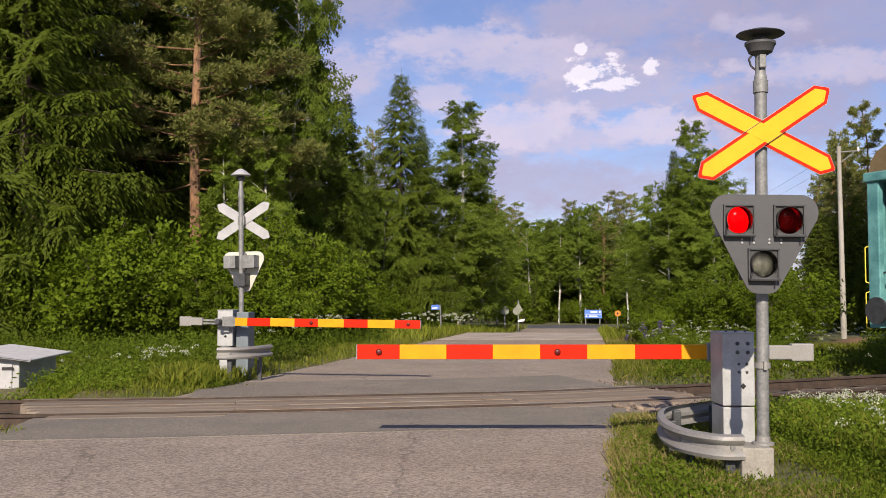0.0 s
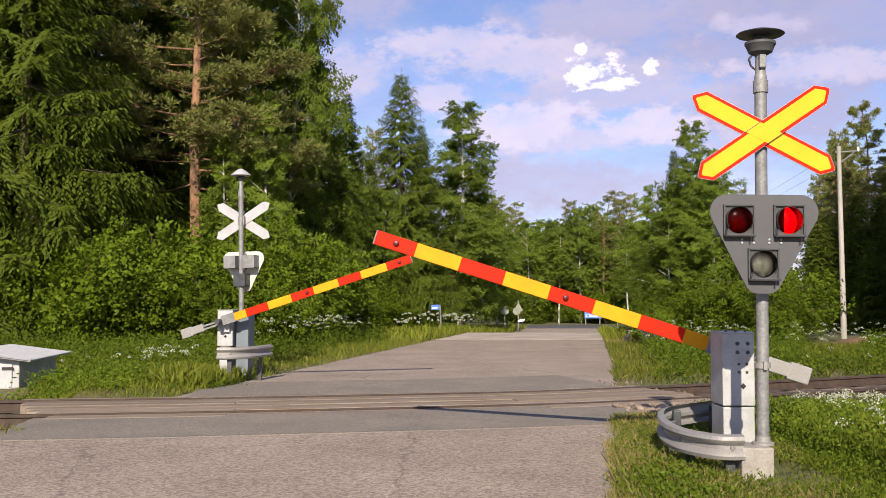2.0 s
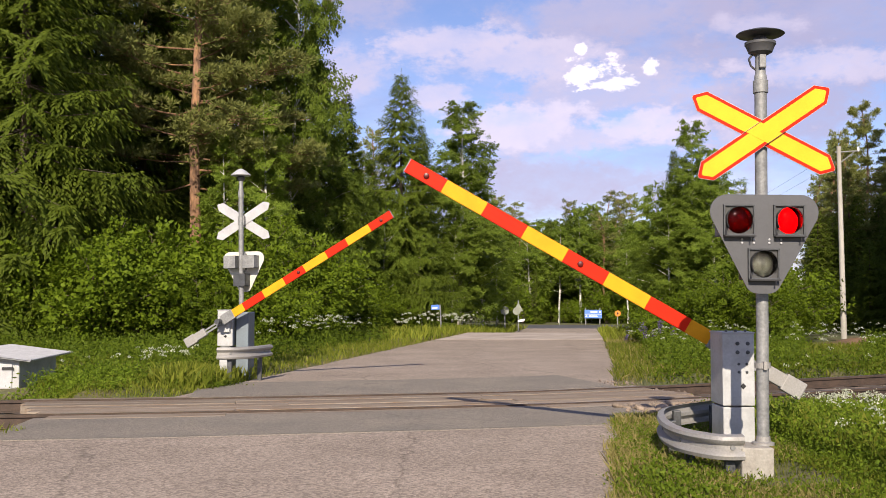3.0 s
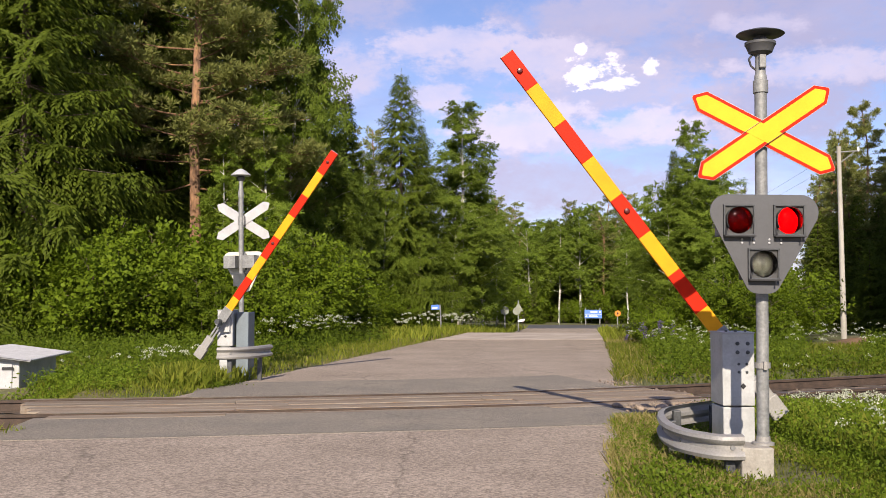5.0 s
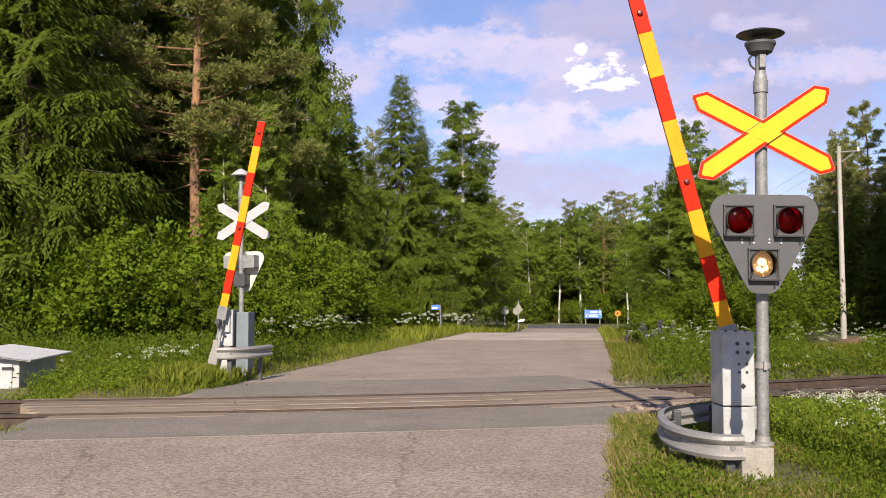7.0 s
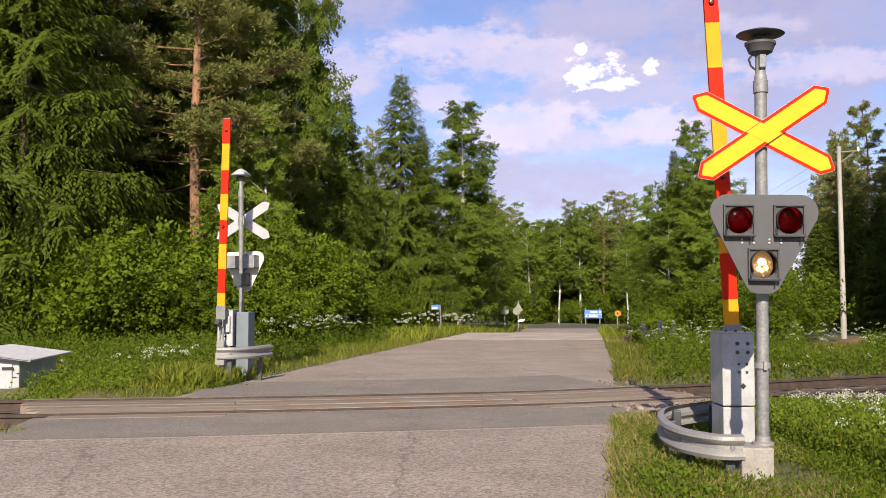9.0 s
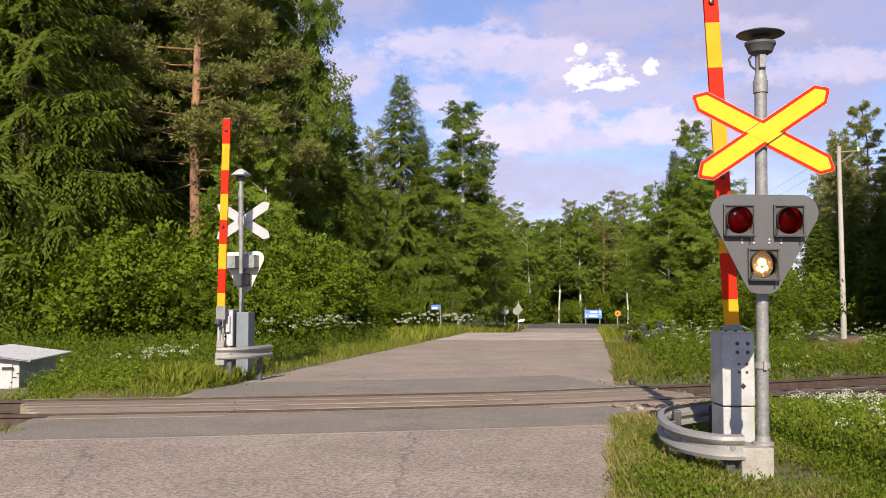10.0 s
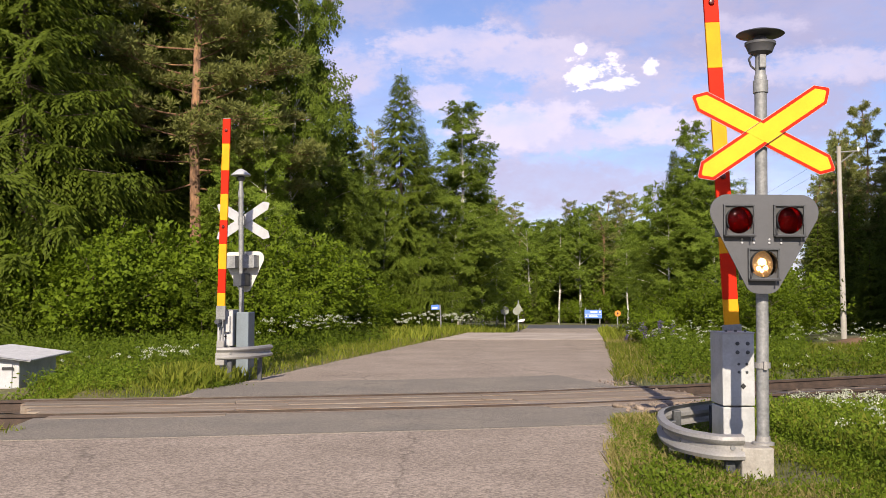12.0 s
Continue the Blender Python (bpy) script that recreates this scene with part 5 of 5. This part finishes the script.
def build_guard(pts, zc, height, posts, label, seed=1):
    """Bent steel beam with two ribs on short posts, round the foot of a signal."""
    g = thing("guard_rail", pose(pts[0][0], pts[0][1], 0), label, "guard rail", "guard rails")
    path = [p - Vector(pts[0]) for p in guard_path(pts)]
    # section: distance out and height, two ribs
    sec = [(0.0, 0.5), (0.045, 0.44), (0.055, 0.30), (0.045, 0.20), (0.012, 0.08), (0.012, -0.08), (0.045, -0.20), (0.055, -0.30), (0.045, -0.44), (0.0, -0.5)]
    bm = bmesh.new()
    rows = []
    for i, p in enumerate(path):
        d = (path[min(i + 1, len(path) - 1)] - path[max(i - 1, 0)]).normalized()
        nn = Vector((d.y, -d.x))
        rows.append([bm.verts.new((p.x + nn.x * -o * SIDE[0], p.y + nn.y * -o * SIDE[0], zc + q * height)) for o, q in sec] +
                    [bm.verts.new((p.x + nn.x * -(o - 0.007) * SIDE[0], p.y + nn.y * -(o - 0.007) * SIDE[0], zc + q * height)) for o, q in sec[::-1]])
    k = len(rows[0])
    for a, b in zip(rows, rows[1:]):
        for i in range(k):
            j = (i + 1) % k
            bm.faces.new((a[i], a[j], b[j], b[i]))
    bm.faces.new(rows[0]); bm.faces.new(rows[-1][::-1])
    part("beam", bm, GALV_WORN, g, "dented galvanised guard beam", True)
    for t in posts:
        p = path[int(t * (len(path) - 1))]
        d = (path[min(int(t * (len(path) - 1)) + 1, len(path) - 1)] - path[max(int(t * (len(path) - 1)) - 1, 0)]).normalized()
        nn = Vector((d.y, -d.x)) * SIDE[0]
        bm = bx(bmesh.new(), p.x + nn.x * 0.06, p.y + nn.y * 0.06, (zc + 0.06) / 2 - 0.15, 0.07, 0.05, zc + 0.36, bevel=0.006)
        part("post", bm, DARK_STEEL, g, "dark short steel post")
        part("bolt", lathe(bmesh.new(), [(0.02, 0), (0.018, 0.01)], 8, Matrix.Translation((p.x - nn.x * 0.012, p.y - nn.y * 0.012, zc)) @ Vector((-nn.x, -nn.y, 0)).to_track_quat("Z", "Y").to_matrix().to_4x4()), GALV, g)
    return g


SIDE = [1]
# near signal and barrier
near_signal, near_lamps = build_signal("crossing_signal", pose(2.315, 7.1, 0.0, 0, 0.55, 0), "galvanised mast with yellow-red crossed blades and red lamps", 3.12, 2.51, -3.2, 1.695, 0)
near_barrier, near_boom = build_barrier("barrier", pose(2.545, 8.55, 0), "grey barrier machine with red and yellow striped boom", -1, [0.27, 0.405, 0.42, 0.41, 0.415, 0.405, 0.41, 0.37], 8.55, 0.19, (-0.115, -0.34), (0.265, 0.36, 1.02), 0.42)
build_guard([(2.13, 6.96), (1.95, 6.99), (1.79, 7.35), (1.81, 8.0), (2.03, 8.75), (2.6, 9.3)], 0.25, 0.185, (0.12, 0.42, 0.62, 0.80, 0.97), "bent worn steel guard rail around the signal foot")
# far signal and barrier, seen from behind
far_signal, far_lamps = build_signal("crossing_signal", pose(-3.482, 16.9, 0.0, 0, 0.9, 165), "galvanised mast seen from behind with white blade backs", 3.38, 2.67, 0, 1.78, 0, bell="cone", side=0)
far_barrier, far_boom = build_barrier("barrier", pose(-3.558, 15.6, 0, 0, 0, -10.5), "grey barrier machine beside the mast with striped boom", 1, [0.256, 0.383, 0.403, 0.383, 0.423, 0.383, 0.433, 0.404], 15.6, 0.20, (-0.02, 0.34), (0.25, 0.36, 1.12), 0.54, box_yaw=8, studs=False)
SIDE[0] = -1
build_guard([(-3.46, 14.95), (-3.22, 14.98), (-2.98, 15.3), (-2.83, 15.95)], 0.47, 0.19, (0.3, 0.85), "short galvanised guard rail by the far barrier")


def build_relay_box():
    """Low white equipment cabinet with a pitched sheet roof, beside the track."""
    b = thing("equipment_cabinet", pose(-6.33, 14.6, -0.06, 0, 0, 7), "low white metal cabinet with corrugated sheet roof", "cabinet")
    # walls greyer than the door: the side wall's shade is put into their colour
    part("body", bx(bmesh.new(), -0.75, 1.0, 0.20, 1.5, 2.0, 0.46, bevel=0.01), CABINET, b, "pale grey sheet metal walls with dark stains")
    part("door", bx(bmesh.new(), -0.55, -0.012, 0.21, 0.9, 0.02, 0.36, bevel=0.004), WHITE_METAL, b)
    part("vent", bx(bmesh.new(), -0.16, -0.03, 0.33, 0.16, 0.02, 0.04), BLACK, b, "dark vent slot")
    bm = bmesh.new()
    n = 36
    def z(x):
        return 0.58 - 0.13 * abs(x + 0.75) / 0.95
    rows = []
    for i in range(n + 1):
        y = -0.16 + 2.32 * i / n
        w = 0.022 if i % 2 else 0.0
        rows.append([bm.verts.new((x, y, z(x) + w + dz)) for dz in (0.0, -0.02) for x in (-1.7, -0.75, 0.2)])
    for a, c in zip(rows, rows[1:]):
        for p, q in ((0, 1), (1, 2), (2, 5), (5, 4), (4, 3), (3, 0)):
            bm.faces.new((a[p], a[q], c[q], c[p]))
    part("roof", bm, WHITE_METAL, b, "pale corrugated sheet roof")
    bm = bmesh.new()
    plate(bm, [(-1.5, 0.43), (0.0, 0.43), (-0.75, 0.55)], 0.0, 0.02)
    part("gable", bm, CABINET, b)


def build_power_pole():
    p = thing("utility_pole", pose(11.80, 28.7, ground_z(11.80, 28.7), 0, -0.4, 0), "slim grey wooden utility pole with crossarm", "utility pole")
    part("pole", rod(bmesh.new(), (0, 0, -0.3), (0, 0, 5.8), 0.09, 0.062, 14), POLE_WOOD, p, smooth=True)
    bm = bmesh.new()
    rod(bm, (-0.12, 0, 5.62), (0.62, 0, 5.66), 0.022, seg=8)
    rod(bm, (0.03, 0, 5.30), (0.45, 0, 5.62), 0.014, seg=8)
    part("crossarm", bm, GALV, p)
    for x in (-0.02, 0.58):
        part("insulator", lathe(bmesh.new(), [(0.02, 5.64), (0.035, 5.68), (0.03, 5.74), (0.015, 5.78)], 12, pose(x, 0, 0)), SIGN_WHITE, p)
    for k, (a, dz) in enumerate(((-0.02, 5.75), (0.58, 5.75))):
        w = thing("overhead_wire", pose(11.8 + a, 28.7, dz), "thin dark overhead wire", "wire", "overhead wires")
        bm = bmesh.new()
        pts = [(5.2 * q / 12, 63.0 * q / 12, -0.9 * math.sin(math.pi * q / 12)) for q in range(13)]
        bough(bm, pts, 0.004, 0.004, 4)
        part("cable", bm, BLACK, w)
    s = thing("marker_post", pose(12.4, 26.4, ground_z(12.4, 26.4)), "short weathered wooden marker post", "post")
    part("post", bx(bmesh.new(), 0, 0, 0.2, 0.12, 0.12, 0.62, bevel=0.01), BARK, s)


def build_soil_heap():
    """A low heap of bare earth at the pole's foot."""
    bm = bmesh.new()
    rows = []
    for i in range(9):
        q = i / 8
        ring = []
        for k in range(28):
            a = 2 * math.pi * k / 28
            w = 1 + 0.18 * noise.noise((math.cos(a) * 1.5, math.sin(a) * 1.5, q))
            ring.append(bm.verts.new((2.0 * q * w * math.cos(a), 0.9 * q * w * math.sin(a), 0.34 * math.cos(q * 1.57) ** 1.3 + 0.05 * noise.noise((q * 5, a * 2, 1.0)) - 0.05)))
        rows.append(ring)
    for a, b in zip(rows, rows[1:]):
        for k in range(28):
            j = (k + 1) % 28
            bm.faces.new((a[k], a[j], b[j], b[k]))
    bmesh.ops.remove_doubles(bm, verts=bm.verts[:], dist=0.0005)
    ob = new("soil_heap", mesh_of("soil_heap", bm, EARTH, True))
    ob.matrix_basis = pose(12.0, 27.4, ground_z(12.0, 27.4))
    tagged(ob, "low heap of bare brown earth by the pole", "soil heap")


def build_rubble():
    """Broken lumps of asphalt and gravel at the end of the crossing planks."""
    rng = np.random.default_rng(77)
    t = thing("broken_asphalt", pose(2.42, 11.5, -0.02), "crumbled brown asphalt lumps at the road edge", "rubble")
    for i in range(46):
        bm = bmesh.new()
        w = rng.uniform(0.025, 0.085)
        bmesh.ops.create_icosphere(bm, subdivisions=2, radius=w)
        for v in bm.verts:
            v.co *= 1 + 0.35 * noise.noise(v.co * 14 + Vector((i, 0, 0)))
            v.co.z *= 0.55
        part("lump", bm, RUBBLE, t, at=pose(rng.normal(0, 0.16), rng.normal(0, 0.22), rng.uniform(0.0, 0.05), rng.uniform(-15, 15), rng.uniform(-15, 15), rng.uniform(0, 360)))


def post(bm, x, z0, z1, r=0.03):
    return rod(bm, (x, 0, z0), (x, 0, z1), r, seg=10)


def disc(r, cx=0.0, cz=0.0, n=28):
    return [(cx + r * math.cos(2 * math.pi * i / n), cz + r * math.sin(2 * math.pi * i / n)) for i in range(n)]


def build_signs():
    # small blue street board on one post
    y = 40.0
    x = -0.18
    s = thing("street_sign", pose(x, y, ground_z(x, y), 0, -3, -20), "small blue and white street board on a grey post", "sign")
    part("post", post(bmesh.new(), 0.12, -0.2, 1.15), GALV, s)
    brd = part("board", bx(bmesh.new(), -0.08, -0.04, 1.05, 0.36, 0.02, 0.20, bevel=0.004), BLUE_SIGN, s, "blue board")
    part("lettering_bar", bx(bmesh.new(), -0.10, -0.054, 1.02, 0.24, 0.006, 0.05), SIGN_WHITE, brd, "pale bar of unreadable lettering")
    # back of a round sign
    def back_sign(x, y, zc, label, shapes, top):
        s = thing("road_sign", pose(x, y, ground_z(x, y) - 0.16), label, "sign", "road signs")
        part("post", post(bmesh.new(), 0, -0.3, top, 0.04), GALV, s)
        for k, (o, mat) in enumerate(shapes):
            part("plate", plate(bmesh.new(), o, -0.07 - 0.03 * k, -0.05 - 0.03 * k), mat, s)
    back_sign(3.52, 55.5, 0, "round grey back of a road sign on a post", [(disc(0.24, 0, 1.35), SIGN_BACK)], 1.45)
    back_sign(4.27, 55.2, 0, "stacked grey backs of triangular road signs", [([(-0.28, 1.35), (0.28, 1.35), (0.0, 1.85)], SIGN_BACK), (disc(0.22, -0.1, 1.35), SIGN_BACK), ([(-0.05, 0.72), (0.32, 0.78), (0.36, 0.92), (0.0, 0.86)], SIGN_WHITE)], 1.95)
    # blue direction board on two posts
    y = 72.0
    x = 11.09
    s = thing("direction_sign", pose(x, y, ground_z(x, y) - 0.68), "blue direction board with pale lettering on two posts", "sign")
    for q in (-0.55, 0.5):
        part("post", post(bmesh.new(), q, -0.3, 1.9, 0.045), GALV, s)
    brd = part("board", bx(bmesh.new(), 0, -0.08, 1.45, 1.28, 0.03, 0.62, bevel=0.006), BLUE_SIGN, s, "blue board")
    part("divider", bx(bmesh.new(), 0, -0.098, 1.44, 1.28, 0.008, 0.03), SIGN_WHITE, brd)
    part("lettering_bar", bx(bmesh.new(), 0.05, -0.098, 1.60, 0.5, 0.008, 0.10), SIGN_WHITE, brd)
    part("lettering_bar", bx(bmesh.new(), 0.0, -0.098, 1.29, 0.62, 0.008, 0.10), SIGN_WHITE, brd)
    part("arrow", plate(bmesh.new(), [(0.45, 1.52), (0.60, 1.60), (0.45, 1.70)], -0.102, -0.094), SIGN_WHITE, brd)
    part("arrow", plate(bmesh.new(), [(-0.45, 1.20), (-0.60, 1.28), (-0.45, 1.37)], -0.102, -0.094), SIGN_WHITE, brd)
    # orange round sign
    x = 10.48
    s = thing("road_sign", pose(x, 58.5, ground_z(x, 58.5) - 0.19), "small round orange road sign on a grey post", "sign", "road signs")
    part("post", post(bmesh.new(), 0, -0.3, 1.3, 0.035), GALV, s)
    p = part("plate", plate(bmesh.new(), disc(0.18, 0, 1.2), -0.07, -0.05), ORANGE_SIGN, s)
    part("mark", plate(bmesh.new(), [(-0.05, 1.1), (0.07, 1.2), (-0.05, 1.3)], -0.074, -0.07), BLACK, p)
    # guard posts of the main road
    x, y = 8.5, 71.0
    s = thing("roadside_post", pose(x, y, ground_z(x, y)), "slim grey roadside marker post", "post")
    part("post", rod(bmesh.new(), (0, 0, -0.2), (0, 0, 1.1), 0.04, 0.035, 10), SIGN_BACK, s)


def build_train():
    """Rail vehicle; its origin is at rail level under the rear end's middle, and it runs along +x."""
    t = thing("rail_vehicle", pose(0, 0, 0), "turquoise rail vehicle with brown roof and yellow handrails", "train")
    L, W = 11.0, 2.9
    part("frame", bx(bmesh.new(), L / 2, 0, 0.98, L, W - 0.3, 0.24, bevel=0.02), DARK_STEEL, t)
    bm = bmesh.new()
    for s in (-1, 1):
        bx(bm, L / 2, s * (W / 2 - 0.05), 1.96, L, 0.10, 2.48, bevel=0.02)
    bx(bm, L - 0.05, 0, 2.1, 0.10, W - 0.2, 2.2)
    part("body", bm, TEAL, t, "faded turquoise sheet walls")
    for s in (-1, 1):
        part("corner_post", bx(bmesh.new(), 0.02, s * (W / 2 - 0.12), 1.96, 0.12, 0.24, 2.48, bevel=0.02), TEAL, t)
    # the recessed end wall is much darker than the side walls
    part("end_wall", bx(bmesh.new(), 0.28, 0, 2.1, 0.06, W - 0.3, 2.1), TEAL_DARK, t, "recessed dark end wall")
    for z in (1.75, 1.1):
        part("rail_bar", bx(bmesh.new(), 0.05, 0, z - 0.1, 0.03, W - 0.5, 0.035), DARK_STEEL, t)
    part("eave", bx(bmesh.new(), L / 2 - 0.02, 0, 3.27, L + 0.12, W + 0.08, 0.16, bevel=0.02), TEAL, t)
    bm = bmesh.new()
    o = [(-W / 2 + 0.02, 3.35)] + [((W / 2 - 0.02) * math.sin(a), 3.35 + 0.62 * math.cos(a) ** 0.8) for a in [-1.35 + 0.27 * i for i in range(11)]] + [(W / 2 - 0.02, 3.35)]
    plate(bm, o, 0.0, L, Matrix.Rotation(radians(-90), 4, "Z") @ Matrix.Diagonal((1, 1, 1, 1)))
    part("roof", bm, BROWN_ROOF, t, "arched dusty brown roof")
    for s in (-1, 1):
        for z in (0.70, 1.47):
            bm = bmesh.new()
            bough(bm, [(-0.02, s * (W / 2 - 0.02), z), (-0.07, s * (W / 2 + 0.03), z + 0.03), (-0.07, s * (W / 2 + 0.03), z + 0.61), (-0.02, s * (W / 2 - 0.02), z + 0.64)], 0.010, 0.010, 8)
            part("handrail", bm, RAIL_YELLOW, t, "yellow handrail")
        for x in (1.9, 8.9):
            w = part("wheel", lathe(bmesh.new(), [(0.1, -0.07), (0.42, -0.07), (0.46, -0.05), (0.46, 0.05), (0.1, 0.07)], 28), DARK_STEEL, t, "dark steel wheel", at=pose(x, s * 0.79, 0.46, 90))
            WHEELS.append((w, x, s))
            part("axle_box", bx(bmesh.new(), x, s * 1.02, 0.5, 0.42, 0.22, 0.34, bevel=0.02), DARK_STEEL, t)
            part("spring", bx(bmesh.new(), x, s * 1.02, 0.76, 1.0, 0.10, 0.10, bevel=0.02), DARK_STEEL, t)
        part("buffer", lathe(bmesh.new(), [(0.10, 0.0), (0.07, 0.05), (0.07, 0.40), (0.22, 0.42), (0.22, 0.46)], 20, pose(0, s * 0.92, 1.02, 0, -90, 0)), DARK_STEEL, t)
        for q in (3.2, 5.5, 7.8):
            wn = part("window", bx(bmesh.new(), q, s * (W / 2 + 0.004), 2.45, 1.1, 0.02, 0.75, bevel=0.01), BLACK, t)
    return t


WHEELS = []
build_relay_box()
build_power_pole()
build_soil_heap()
build_rubble()
build_signs()
train = build_train()
build_crossing()

# ---- what moves ----
NEAR_ANGLES = [(0.0, 0.0), (0.5, 0.0), (0.7, 1.4), (1.0, 5.4), (1.5, 11.5), (2.0, 17.8), (2.5, 23.7), (3.0, 29.9), (3.2, 32.3), (4.0, 42.0), (5.0, 53.1), (5.5, 58.6), (6.0, 64.6), (6.5, 69.5), (7.0, 75.2), (7.5, 80.4), (8.0, 85.2), (8.3, 87.0), (8.6, 87.1), (12.0, 87.1)]
FAR_ANGLES = [(0.0, -0.6), (0.5, -0.6), (0.7, 0.6), (1.0, 4.7), (1.5, 10.8), (2.0, 17.5), (2.5, 24.1), (3.2, 33.6), (4.0, 43.3), (5.0, 54.9), (5.5, 61.1), (6.0, 67.1), (6.5, 72.8), (7.0, 78.3), (7.5, 83.6), (7.9, 87.7), (8.2, 88.8), (12.0, 88.8)]
LEFT_ON = [(-1.0, 0.07), (0.47, 1.17), (1.97, 2.73), (3.55, 4.33), (5.13, 5.62)]
RIGHT_ON = [(0.09, 0.47), (1.19, 1.97), (2.78, 3.55), (4.33, 5.13)]
WHITE_ON = [(5.64, 5.90), (6.66, 7.4), (8.3, 9.07), (9.86, 10.6), (11.47, 13.0)]


def blink(lamp, home, spells):
    """Turn the lamp's glowing side to the glass in its spells, and away between them."""
    times = sorted([(a, 1) for a, b in spells] + [(b, 0) for a, b in spells])
    angle = 0.0 if spells[0][0] < 0 else 180.0
    rows = [(0.0, angle)]
    for t, on in times:
        if t <= 0.0 or t >= 11.8:
            continue
        f0 = max(round(t * FPS), 1)
        rows.append((f0 / FPS, angle))
        for k in (1, 2, 3):
            rows.append(((f0 + k) / FPS, angle + 60.0 * k))
        angle += 180.0
    rows.append((12.0, angle))
    walk(lamp, [(t, home @ pose(0, 0, 0, 0, 0, a)) for t, a in rows])


def track_pose(s):
    """Pose at s metres along the track from where it crosses x = 8."""
    x = 8.0
    step = 0.05
    n = int(abs(s) / step)
    for _ in range(n):
        h = (track_y(x + 0.01) - track_y(x - 0.01)) / 0.02
        x += math.copysign(step, s) / math.hypot(1, h)
    h = (track_y(x + 0.01) - track_y(x - 0.01)) / 0.02
    return pose(x, track_y(x), track_z(x), 0, 0, math.degrees(math.atan(h)))


TRAIN_START, TRAIN_SPEED = -0.21, 11.0


def motions():
    walk(near_boom, [(t, pose(0, 0, 0.84, 0, a, 0)) for t, a in NEAR_ANGLES])
    walk(far_boom, [(t, pose(0, 0, 0.945, 0, -a, 0)) for t, a in FAR_ANGLES])
    for lamps in (near_lamps, far_lamps):
        for (lamp, home), spells in zip(lamps, (LEFT_ON, RIGHT_ON, WHITE_ON)):
            blink(lamp, home, spells)
    times = [0.0, 0.1, 0.2, 0.5, 1.0, 2.0, 3.0, 4.0, 6.0, 8.0, 10.0, 12.0]
    walk(train, [(t, track_pose(TRAIN_START + TRAIN_SPEED * t)) for t in times])
    turn = math.degrees(TRAIN_SPEED / 0.46)
    for w, x, s in WHEELS:
        steps = [k / 20 for k in range(241)]
        walk(w, [(t, pose(x, s * 0.79, 0.46, 90) @ pose(0, 0, 0, 0, 0, -turn * t)) for t in steps])


motions()
